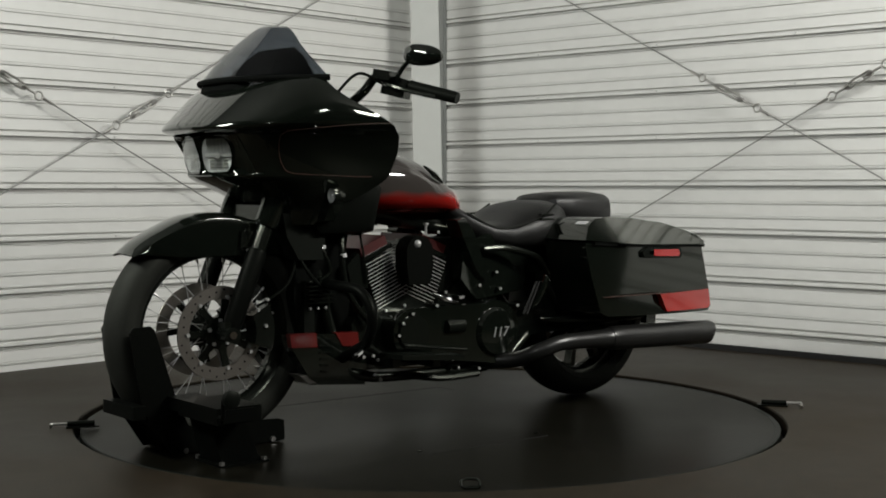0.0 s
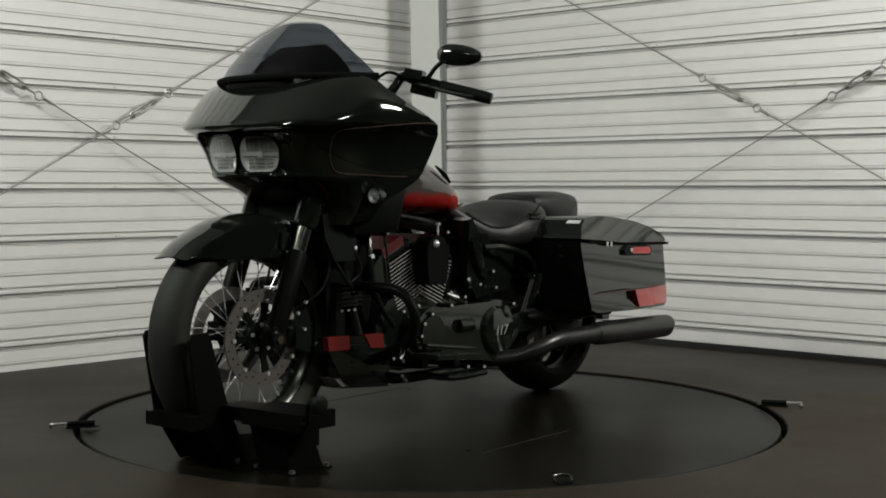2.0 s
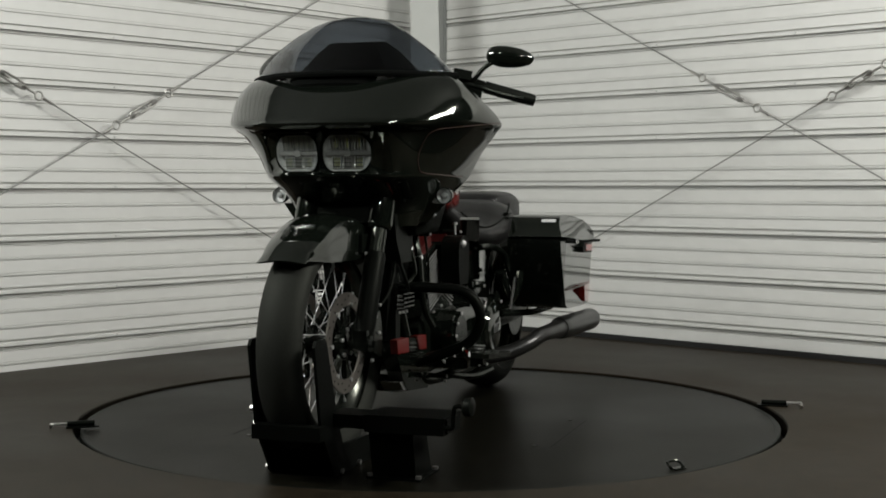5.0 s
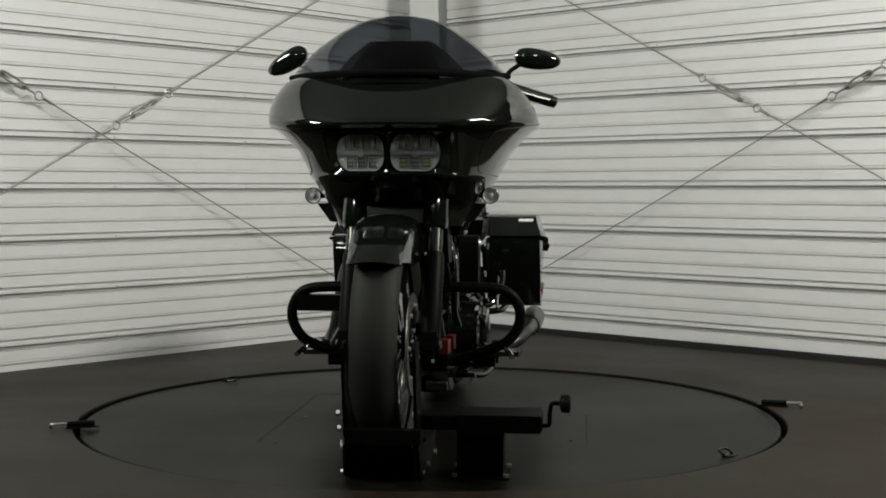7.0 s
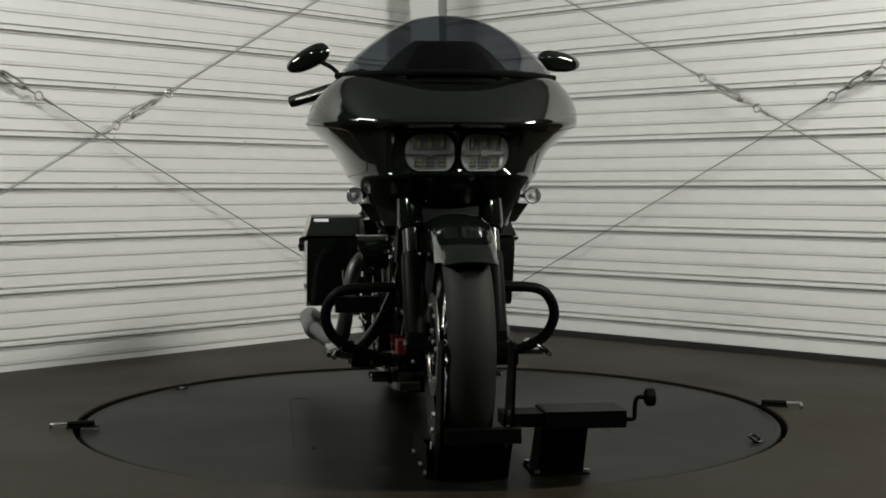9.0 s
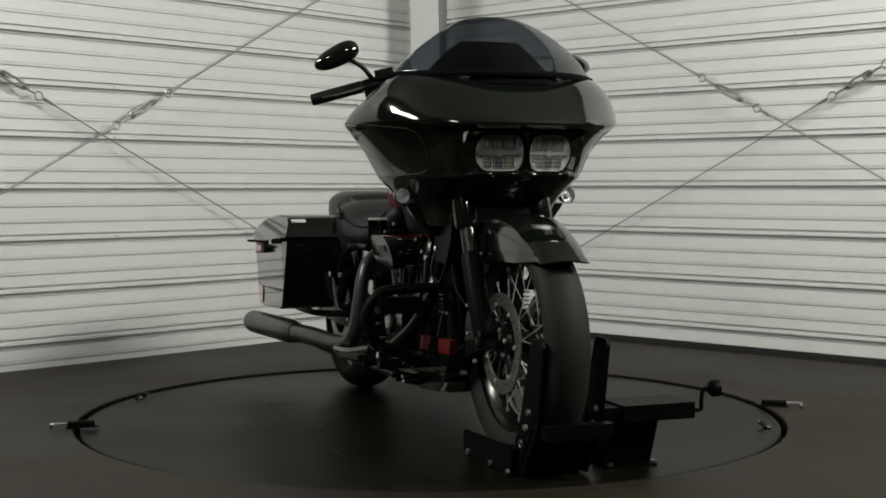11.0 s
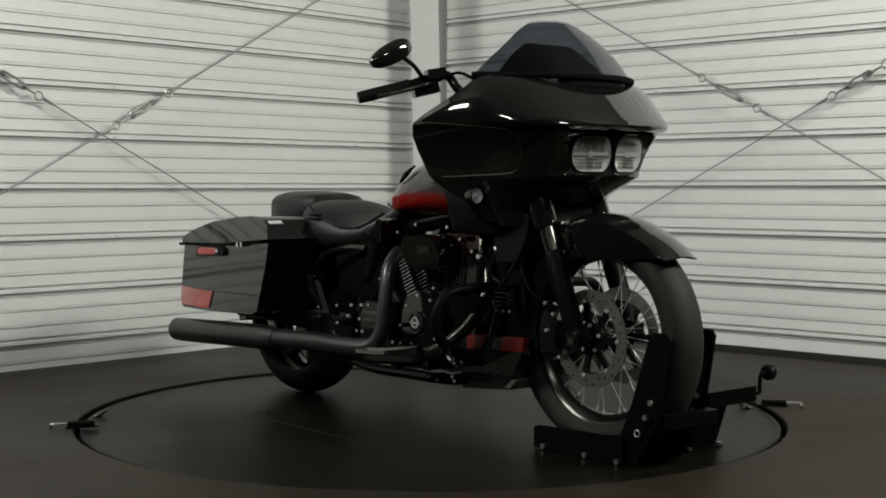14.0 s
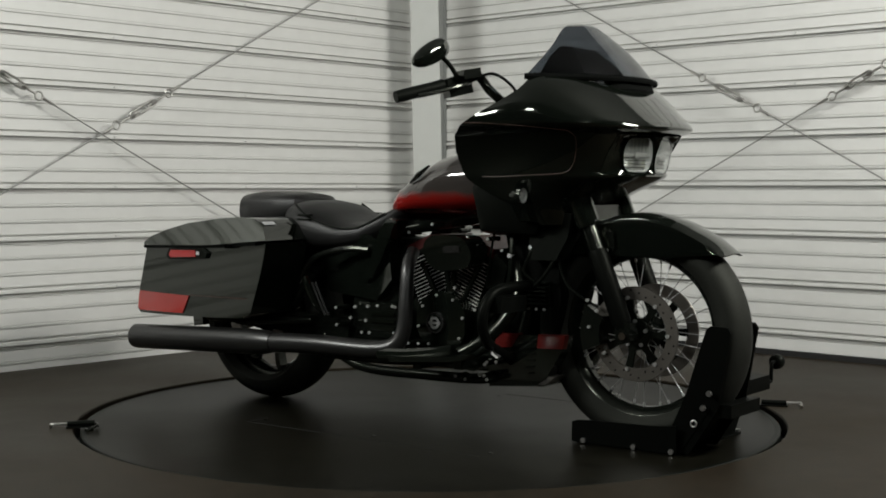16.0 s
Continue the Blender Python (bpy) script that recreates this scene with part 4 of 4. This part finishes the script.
        part("lid_hinge", merge(box(-0.575, -0.562, s * 0.421, s * 0.434, 0.600, 0.616, 0.002), box(-0.548, -0.535, s * 0.421, s * 0.434, 0.601, 0.617, 0.002)), CHROME, bag)
        part("bag_bracket", box(-0.95, -0.45, s * 0.17, s * 0.20, 0.44, 0.47, 0.004), SATIN, bag)
        part("bag_bracket", tube([(-0.40, s * 0.17, 0.335), (-0.60, s * 0.24, 0.325), (-0.86, s * 0.25, 0.325)], 0.013, 8, 3), SATIN, bag)

    # exhaust
    part("muffler", tube([(-1.132, -0.375, 0.247), (-1.125, -0.375, 0.247), (-1.095, -0.375, 0.247), (-0.50, -0.372, 0.268), (-0.43, -0.370, 0.270), (-0.40, -0.368, 0.271)], [0.040, 0.046, 0.047, 0.046, 0.042, 0.036], 28, 1), PIPE, bike)
    part("muffler", tube([(-1.112, 0.36, 0.254), (-1.104, 0.36, 0.254), (-1.07, 0.36, 0.254), (-0.62, 0.360, 0.265), (-0.56, 0.358, 0.266), (-0.44, 0.355, 0.267), (-0.33, 0.345, 0.263), (-0.26, 0.31, 0.235), (-0.20, 0.22, 0.20), (-0.05, 0.02, 0.19)], [0.038, 0.045, 0.046, 0.045, 0.036, 0.030, 0.028, 0.028, 0.028, 0.028], 24, 4), PIPE, bike)
    both("muffler_mouth", lambda s: cyl((-1.133 if s < 0 else -1.113, s * (0.375 if s < 0 else 0.36), 0.247 if s < 0 else 0.254), (-1.09, s * (0.375 if s < 0 else 0.36), 0.247 if s < 0 else 0.254), 0.034, 20), DARKHOLE, bike)
    part("exhaust_pipe", tube([(-0.41, -0.368, 0.271), (-0.20, -0.352, 0.276), (0.02, -0.325, 0.272), (0.10, -0.305, 0.290), (0.128, -0.29, 0.345), (0.126, -0.275, 0.45), (0.115, -0.25, 0.55), (0.09, -0.19, 0.60)], [0.034, 0.034, 0.033, 0.029, 0.026, 0.024, 0.023, 0.022], 18, 5), PIPE, bike)
    part("exhaust_pipe", tube([(-0.20, -0.33, 0.25), (0.05, -0.31, 0.245), (0.22, -0.29, 0.255), (0.36, -0.26, 0.285), (0.46, -0.20, 0.37), (0.50, -0.15, 0.48), (0.47, -0.12, 0.57)], 0.021, 16, 5), SATIN, bike)
    part("heat_shield", tube([(0.06, -0.335, 0.262), (0.20, -0.325, 0.268), (0.34, -0.30, 0.292)], [0.020, 0.022, 0.018], 10, 4), PAINT, bike)

    # engine
    def leaned(bm):
        """The lower edge tucked in, as the cover sits under the tank."""
        for v in bm.verts:
            if v.co.y < -0.2:
                v.co.y += 0.30 * (0.66 - v.co.z)
        return bm

    en = tagged(new("engine"), "black v-twin engine with bright fin edges and red rocker covers")
    en.parent = bike
    part("crankcase", slab([(-0.02, 0.22), (0.30, 0.20), (0.40, 0.26), (0.42, 0.36), (0.36, 0.44), (0.22, 0.475), (0.06, 0.44), (-0.03, 0.36)], -0.13, 0.13, 0.03, 3), SATIN, en)
    part("gearbox", slab([(-0.26, 0.22), (-0.02, 0.20), (0.02, 0.42), (-0.06, 0.50), (-0.22, 0.47)], -0.13, 0.12, 0.025, 3), SATIN, en)
    for lean, x0, z0 in ((-22.5, 0.145, 0.430), (22.5, 0.243, 0.430)):
        m = pose(x0, 0, z0, 0, lean, 0)
        part("cylinder", moved(cyl((0, 0, -0.02), (0, 0, 0.20), 0.062, 24), m), SATIN, en)
        for k in range(14):
            z = 0.004 + 0.0122 * k
            hw = 0.092
            f = part("fin", moved(box(-hw * 0.78, hw * 0.78, -hw - 0.040, hw + 0.040, z, z + 0.0034, 0), m), SATIN, en)
            for s in (1, -1):
                part("fin_edge", moved(box(-hw * 0.76, hw * 0.76, s * (hw + 0.0395), s * (hw + 0.0425), z + 0.0008, z + 0.0026, 0), m), FIN, en)
        part("rocker_cover", moved(bevel(box(-0.056, 0.056, -0.122, 0.122, 0.186, 0.222, 0), 0.018, 3), m), DARKRED, en, "dark red rocker cover")
        part("rocker_base", moved(bevel(box(-0.066, 0.066, -0.130, 0.130, 0.176, 0.190, 0), 0.004), m), SATIN, en)
        for s in (1, -1):
            for dx in (-0.05, 0.05):
                part("pushrod_tube", tube([(0.22 + (0.02 if lean > 0 else -0.02) + dx * 0.4, s * 0.150, 0.42), (0.22 + (0.07 if lean > 0 else -0.07) + dx, s * 0.150, 0.56)], 0.010, 8, 1), SATIN, en) if s < 0 else None
    part("air_cleaner", leaned(slab(arc(0.235, 0.600, 0.060, 90, 270, 14) + arc(0.315, 0.605, 0.056, -90, 90, 14), -0.262, -0.15, 0.034, 6)), PAINT, en, "black oval air cleaner")
    part("air_cleaner_badge", leaned(slab([(0.265, 0.602), (0.330, 0.606), (0.330, 0.628), (0.265, 0.624)], -0.266, -0.258, 0.002)), DARKCHROME, en)
    part("cam_cover", slab(arc(0.205, 0.365, 0.105, 20, 340, 24), -0.185, -0.12, 0.016, 3), PAINT, en)
    part("timer_cover", moved(lathe([(0.0, -0.008), (0.028, -0.006), (0.036, 0.0), (0.036, 0.02)], 28), pose(0.186, -0.188, 0.362)), PAINT, en, "round black timer cover")
    part("timer_ring", moved(lathe([(0.030, -0.009), (0.036, -0.009), (0.038, -0.002), (0.030, -0.002)], 30, True), pose(0.186, -0.188, 0.362)), DARKCHROME, en)
    part("timer_badge", moved(merge(lathe([(0.012, -0.010), (0.020, -0.010), (0.020, -0.007), (0.012, -0.007)], 24, True), box(-0.024, 0.024, -0.0105, -0.0075, -0.004, 0.004, 0.0)), pose(0.186, -0.188, 0.362)), LETTER, en)
    part("oil_filter", cyl((0.44, 0, 0.29), (0.52, 0, 0.29), 0.04, 20), SATIN, en)
    # right-hand gearbox side cover with ribs
    part("gearbox_cover", slab([(-0.095, 0.300), (0.045, 0.296), (0.055, 0.365), (0.030, 0.42), (-0.070, 0.42), (-0.10, 0.37)], -0.215, -0.12, 0.010, 2), SATIN, en)
    for k in range(3):
        part("cover_rib", box(-0.075, 0.03, -0.222, -0.213, 0.325 + 0.026 * k, 0.337 + 0.026 * k, 0.003), PAINT, en)
    # left-hand primary and derby cover
    prim = arc(-0.150, 0.305, 0.112, 70, 290, 18) + arc(0.215, 0.325, 0.085, -80, 80, 12)
    part("primary_cover", slab(prim, 0.12, 0.204, 0.040, 6), PAINT, en)
    part("derby_cover", moved(lathe([(0.0, 0.028), (0.055, 0.027), (0.078, 0.022), (0.088, 0.010), (0.090, -0.02)], 40), pose(-0.152, 0.198, 0.305)), PAINT, en, "round black derby cover")
    part("stator_cover", slab(arc(0.215, 0.325, 0.062, 0, 360, 30)[:-1], 0.195, 0.212, 0.008), SATIN, en)
    part("starter", cyl((0.0, 0.205, 0.338), (0.075, 0.205, 0.338), 0.024, 18), SATIN, en)
    part("horn_cover", slab(arc(0.195, 0.600, 0.056, 0, 180, 14) + [(0.139, 0.55), (0.150, 0.490), (0.240, 0.490), (0.251, 0.55)], 0.15, 0.215, 0.028, 5), CHOCK, en)
    part("horn_trim", moved(lathe([(0.0, 0.012), (0.007, 0.010), (0.013, 0.004), (0.015, -0.004)], 20), pose(0.206, 0.214, 0.628)), BOLT, en)
    part("choke_knob", merge(cyl((0.128, 0.16, 0.655), (0.128, 0.16, 0.690), 0.004, 10), cyl((0.128, 0.16, 0.690), (0.128, 0.16, 0.697), 0.009, 10)), BOLT, en)
    tx = bpy.data.curves.new("number_117", "FONT")
    tx.body, tx.size, tx.extrude, tx.align_x, tx.align_y, tx.shear = "117", 0.050, 0.001, "CENTER", "CENTER", 0.25
    me0 = new("number_117", tx)
    dep = bpy.context.evaluated_depsgraph_get()
    me = bpy.data.meshes.new_from_object(me0.evaluated_get(dep))
    bpy.data.objects.remove(me0)
    me.materials.clear()
    me.materials.append(LETTER)
    ob = new("number", me)
    ob.parent = en
    ob.matrix_basis = pose(-0.152, 0.2275, 0.305, 90, 0, 180)
    tagged(ob, "silver lettering 117")

    for s in (1, -1):
        for k in range(8):
            a = 2 * math.pi * k / 8 + 0.2
            if s > 0:
                again("bolt", small, en, pose(-0.152 + 0.101 * math.cos(a), 0.200, 0.305 + 0.101 * math.sin(a)))
            else:
                again("bolt", small, en, pose(0.205 + 0.092 * math.cos(a), -0.187, 0.365 + 0.092 * math.sin(a)))
    for x, z in ((0.04, 0.22), (0.12, 0.235), (0.30, 0.26), (0.10, 0.41), (0.20, 0.415), (0.28, 0.40), (-0.06, 0.43), (0.02, 0.45)):
        again("bolt", small, en, pose(x, 0.200 if z < 0.4 else 0.135, z))
    for x, z in ((-0.09, 0.405), (0.02, 0.41), (-0.085, 0.312), (0.035, 0.308), (0.32, 0.23), (0.38, 0.235), (0.36, 0.20), (0.40, 0.25), (-0.15, 0.40), (-0.17, 0.36)):
        again("bolt", bolt, en, pose(x, -0.216 if x < 0.1 else -0.175, z))
    for x, z in ((0.36, 0.245), (0.33, 0.24), (0.35, 0.18)):
        again("bolt", bolt, en, pose(x, 0.20, z))

    # studs and cap screws of the engine bay, each sunk into what it holds
    stud = {s: mesh_of("cap_screw", cyl((0, 0, 0), (0, s * 0.005, 0), 0.0050, 8), BOLT) for s in (1, -1)}
    boss = {s: mesh_of("screw_boss", cyl((0, -s * 0.06, 0), (0, s * 0.001, 0), 0.0095, 10, 0.0075), SATIN) for s in (1, -1)}
    for x, y, z in ((-0.195, 0.16, 0.514), (-0.115, 0.16, 0.47), (-0.212, 0.16, 0.454), (0.052, 0.16, 0.437), (-0.026, 0.16, 0.431), (0.123, 0.215, 0.414), (0.227, 0.215, 0.392), (-0.246, 0.215, 0.395), (0.029, 0.215, 0.193), (0.431, 0.215, 0.262), (0.392, 0.215, 0.263), (0.387, 0.215, 0.201), (-0.065, 0.215, 0.183), (0.268, 0.215, 0.362), (0.285, 0.215, 0.322), (0.308, 0.215, 0.256), (0.396, 0.16, 0.667), (0.074, 0.16, 0.663)):
        again("cap_screw", stud[1], en, pose(x, y, z))
        again("screw_boss", boss[1], en, pose(x, y, z))
    for x, y, z in ((0.15, -0.16, 0.693), (0.314, -0.16, 0.687), (0.381, -0.16, 0.649), (0.05, -0.16, 0.663), (-0.047, -0.215, 0.408), (0.033, -0.215, 0.408), (-0.1, -0.215, 0.355), (-0.239, -0.215, 0.392), (-0.236, -0.215, 0.331), (-0.118, -0.215, 0.312), (0.026, -0.215, 0.32), (0.134, -0.215, 0.351), (0.295, -0.215, 0.23), (0.291, -0.215, 0.193), (0.33, -0.215, 0.186), (0.417, -0.215, 0.249), (0.454, -0.215, 0.253), (0.406, -0.215, 0.205), (0.417, -0.215, 0.192), (0.132, -0.16, 0.429), (0.09, -0.215, 0.289), (0.133, -0.215, 0.29), (0.368, -0.215, 0.418), (0.305, -0.16, 0.557), (0.438, -0.16, 0.612), (0.184, -0.16, 0.445), (0.245, -0.16, 0.481)):
        again("cap_screw", stud[-1], en, pose(x, y, z))
        again("screw_boss", boss[-1], en, pose(x, y, z))

    # frame and rider controls
    both("frame_rail", lambda s: tube([(0.56, s * 0.07, 0.74), (0.52, s * 0.09, 0.50), (0.47, s * 0.12, 0.28), (0.40, s * 0.14, 0.19), (0.10, s * 0.15, 0.175), (-0.20, s * 0.15, 0.185), (-0.36, s * 0.14, 0.28)], 0.018, 12, 4), SATIN, bike)
    part("backbone", tube([(0.62, 0, 0.80), (0.30, 0, 0.74), (-0.10, 0, 0.68), (-0.45, 0, 0.64)], 0.035, 12, 3), SATIN, bike)
    part("steering_head", cyl((0.60, 0, 0.86), (0.66, 0, 0.72), 0.045, 16), SATIN, bike)
    both("swingarm", lambda s: loft([[(-0.24, s * y, z) for y, z in ((0.10, 0.27), (0.15, 0.27), (0.15, 0.36), (0.10, 0.36))], [(-0.80, s * y, z) for y, z in ((0.125, 0.295), (0.165, 0.295), (0.165, 0.355), (0.125, 0.355))]]), SATIN, bike)
    both("shock_absorber", lambda s: cyl((-0.40, s * 0.17, 0.50), (-0.52, s * 0.17, 0.36), 0.020, 12), SATIN, bike)
    part("belt_guard", slab([(-0.20, 0.36), (-0.30, 0.40), (-0.70, 0.44), (-0.78, 0.40), (-0.74, 0.37), (-0.30, 0.34)], 0.13, 0.15, 0.004), SATIN, bike)
    part("battery_cover", box(-0.30, 0.02, -0.10, 0.10, 0.45, 0.64, 0.02), MATTE, bike)
    both("footboard", lambda s: bevel(loft([[(0.10, s * 0.25, 0.242), (0.12, s * 0.36, 0.242), (0.38, s * 0.36, 0.262), (0.42, s * 0.27, 0.268)], [(0.10, s * 0.25, 0.258), (0.12, s * 0.36, 0.258), (0.38, s * 0.36, 0.278), (0.42, s * 0.27, 0.284)]]), 0.005), SATIN, bike)
    both("footboard_bracket", lambda s: box(0.16, 0.19, s * 0.13, s * 0.28, 0.215, 0.245, 0.004), SATIN, bike)
    both("footboard_bracket", lambda s: box(0.33, 0.36, s * 0.13, s * 0.28, 0.225, 0.258, 0.004), SATIN, bike)
    both("pedal", lambda s: tube([(0.30, s * 0.24, 0.26), (0.40, s * 0.27, 0.275), (0.48, s * 0.29, 0.315)], [0.009, 0.009, 0.016], 10, 3), SATIN, bike)
    part("shift_rod", tube([(0.28, 0.235, 0.292), (0.10, 0.235, 0.268), (0.0, 0.225, 0.256)], 0.006, 8, 1), SATIN, bike)
    part("chain_case_trim", tube([(0.02, 0.205, 0.418), (0.08, 0.205, 0.435), (0.13, 0.200, 0.455)], [0.005, 0.012, 0.004], 8, 3), CHROME, bike)
    both("passenger_peg", lambda s: tube([(-0.28, s * 0.18, 0.36), (-0.30, s * 0.24, 0.39), (-0.33, s * 0.26, 0.46), (-0.345, s * 0.262, 0.50)], [0.012, 0.012, 0.015, 0.013], 10, 3), PAINT, bike)
    for dx in (0.0, 0.016):
        both("peg_stay", lambda s: cyl((-0.323 + dx, s * 0.25, 0.480), (-0.261 + dx, s * 0.25, 0.366), 0.0042, 8), DARKCHROME, bike)
    part("side_stand", tube([(0.26, 0.17, 0.19), (0.12, 0.22, 0.165), (-0.04, 0.24, 0.17)], 0.012, 8, 3), SATIN, bike)
    # crash bars
    both("crash_bar", lambda s: tube([(0.535, s * 0.08, 0.500), (0.53, s * 0.20, 0.502), (0.52, s * 0.315, 0.492), (0.51, s * 0.362, 0.445), (0.505, s * 0.366, 0.385), (0.50, s * 0.325, 0.325), (0.485, s * 0.23, 0.285), (0.46, s * 0.12, 0.245)], 0.0170, 14, 6), CHOCK, bike)
    part("signal_box", box(0.50, 0.56, -0.34, -0.20, 0.425, 0.475, 0.006), CHOCK, bike)
    both("highway_peg", lambda s: tube([(0.50, s * 0.31, 0.315), (0.53, s * 0.335, 0.295), (0.56, s * 0.345, 0.285)], 0.009, 8, 2), CHROME, bike)
    # chin fairing
    def chin(s):
        return slab([(0.38, 0.160), (0.56, 0.175), (0.60, 0.20), (0.665, 0.300), (0.675, 0.345), (0.40, 0.335), (0.37, 0.24)], s * 0.10, s * 0.150, 0.014, 3)
    both("chin_fairing", chin, PAINT, bike)
    part("chin_floor", slab([(0.38, 0.160), (0.575, 0.172), (0.60, 0.20), (0.40, 0.20)], -0.12, 0.12, 0.01), PAINT, bike)
    both("chin_red_panel", lambda s: slab([(0.570, 0.300), (0.668, 0.304), (0.676, 0.348), (0.575, 0.345)], s * 0.13, s * 0.154, 0.005), RED, bike, "red chin panel")
    both("chin_red_panel", lambda s: slab([(0.405, 0.292), (0.47, 0.296), (0.500, 0.342), (0.41, 0.338)], s * 0.13, s * 0.154, 0.005), RED, bike, "red chin panel")
    for s in (1, -1):
        for k in range(6):
            part("chin_louvre", slab([(0.505 + 0.006 * k, 0.318 - 0.021 * k), (0.565 - 0.002 * k, 0.321 - 0.021 * k), (0.565 - 0.002 * k, 0.326 - 0.021 * k), (0.505 + 0.006 * k, 0.323 - 0.021 * k)], s * 0.148, s * 0.156, 0.001), SATIN, bike)
    both("chin_tip", lambda s: slab([(0.535, 0.180), (0.60, 0.182), (0.635, 0.212), (0.545, 0.205)], s * 0.08, s * 0.146, 0.004), STEEL, bike, "bare metal chin corner")
    part("oil_cooler", box(0.56, 0.60, -0.12, 0.12, 0.26, 0.48, 0.006), MATTE, bike)
    # added near-black block, stands for the dark depth between fork and engine
    part("dark_bay_block", loft([[(0.40, -0.075, 0.34), (0.60, -0.085, 0.34), (0.60, 0.085, 0.34), (0.40, 0.075, 0.34)], [(0.40, -0.095, 0.46), (0.63, -0.105, 0.47), (0.63, 0.105, 0.47), (0.40, 0.095, 0.46)], [(0.42, -0.10, 0.62), (0.62, -0.12, 0.64), (0.62, 0.12, 0.64), (0.42, 0.10, 0.62)], [(0.40, -0.10, 0.72), (0.60, -0.12, 0.72), (0.60, 0.12, 0.72), (0.40, 0.10, 0.72)]]), DARKHOLE, bike)
    for s in (1, -1):
        reg = part("regulator", box(0.50, 0.60, s * 0.085, s * 0.125, 0.435, 0.515, 0.006), SATIN, bike, "finned black regulator")
        for k in range(6):
            part("fin", box(0.505, 0.597, s * 0.122, s * 0.148, 0.441 + 0.0135 * k, 0.4455 + 0.0135 * k, 0.0008), SATIN, reg)
        for k in range(3):
            again("bolt", small, reg, pose(0.52 + 0.03 * k, s * 0.127, 0.424))
        part("main_cable", tube([(0.45, s * 0.12, 0.70), (0.47, s * 0.150, 0.60), (0.46, s * 0.155, 0.50), (0.41, s * 0.150, 0.42), (0.36, s * 0.16, 0.36)], 0.011, 8, 6), SATIN, bike)
        part("hose", tube([(0.52, s * 0.11, 0.70), (0.545, s * 0.15, 0.62), (0.52, s * 0.155, 0.55), (0.55, s * 0.14, 0.515)], 0.0065, 8, 6), SATIN, bike)
        part("hose_clamp", cyl((0.468, s * 0.150, 0.600), (0.466, s * 0.152, 0.588), 0.0128, 12), SPOKE, bike)
        part("hose_clamp", cyl((0.541, s * 0.149, 0.630), (0.5445, s * 0.1497, 0.620), 0.0082, 12), SPOKE, bike)
        part("bracket", slab([(0.36, 0.48), (0.43, 0.50), (0.445, 0.56), (0.40, 0.60), (0.36, 0.55)], s * 0.11, s * 0.142, 0.006), SATIN, bike)
        part("bracket_stay", tube([(0.40, s * 0.14, 0.70), (0.385, s * 0.15, 0.60), (0.37, s * 0.15, 0.50)], 0.0045, 6, 3), SATIN, bike)
    both("hose", lambda s: tube([(0.60, s * 0.10, 0.68), (0.63, s * 0.14, 0.60), (0.58, s * 0.15, 0.52), (0.50, s * 0.13, 0.47)], 0.006, 8, 6), MATTE, bike)
    both("lower_fairing_bracket", lambda s: loft([[(x, s * y, z) for x, z, y in ring] for ring in (
        [(0.36, 0.66, 0.10), (0.58, 0.66, 0.10), (0.62, 0.72, 0.10), (0.62, 0.80, 0.10), (0.42, 0.86, 0.10), (0.34, 0.82, 0.10)],
        [(0.365, 0.675, 0.18), (0.575, 0.67, 0.18), (0.612, 0.722, 0.185), (0.61, 0.80, 0.215), (0.415, 0.865, 0.235), (0.345, 0.815, 0.20)],
        [(0.40, 0.70, 0.20), (0.55, 0.69, 0.205), (0.585, 0.73, 0.215), (0.58, 0.80, 0.235), (0.43, 0.855, 0.25), (0.375, 0.805, 0.222)])]), MATTE, bike)
    both("fairing_scoop", lambda s: bevel(loft([[(0.52, s * 0.150, 0.700), (0.54, s * 0.215, 0.712), (0.54, s * 0.272, 0.775), (0.52, s * 0.150, 0.775)], [(0.612, s * 0.165, 0.702), (0.592, s * 0.228, 0.712), (0.592, s * 0.268, 0.768), (0.618, s * 0.165, 0.772)]]), 0.016, 3), PAINT, bike, "small gloss black scoop below the fairing")
    part("cowl_panel", slab([(0.54, 0.585), (0.64, 0.585), (0.685, 0.66), (0.70, 0.735), (0.54, 0.745)], -0.155, 0.155, 0.035, 3), MATTE, bike)
    return bike


disc = turntable()
chock = wheel_chock()
bike = motorcycle()
ring_a = tie_down_ring()
ring_b = tie_down_ring()

# ---- what moves ----
def heading(t):
    """Degrees to which the motorcycle points."""
    return -89.83 + 6.5098 * (t - 8) + 0.0028 * (t - 8) ** 2


def motions():
    turning = ((disc, pose(0, 0, 0)), (chock, pose(0, -0.024, 0)), (bike, pose(0, -0.028, 0)),
               (ring_a, pose(0.640, 0.985, 0.0, 0, 0, -33)), (ring_b, pose(-0.735, -0.938, 0.0, 0, 0, 142)))
    for thing, seat in turning:
        walk(thing, [(t, pose(0, 0, 0, 0, 0, heading(t)) @ seat) for t in range(0, 17)])


motions()
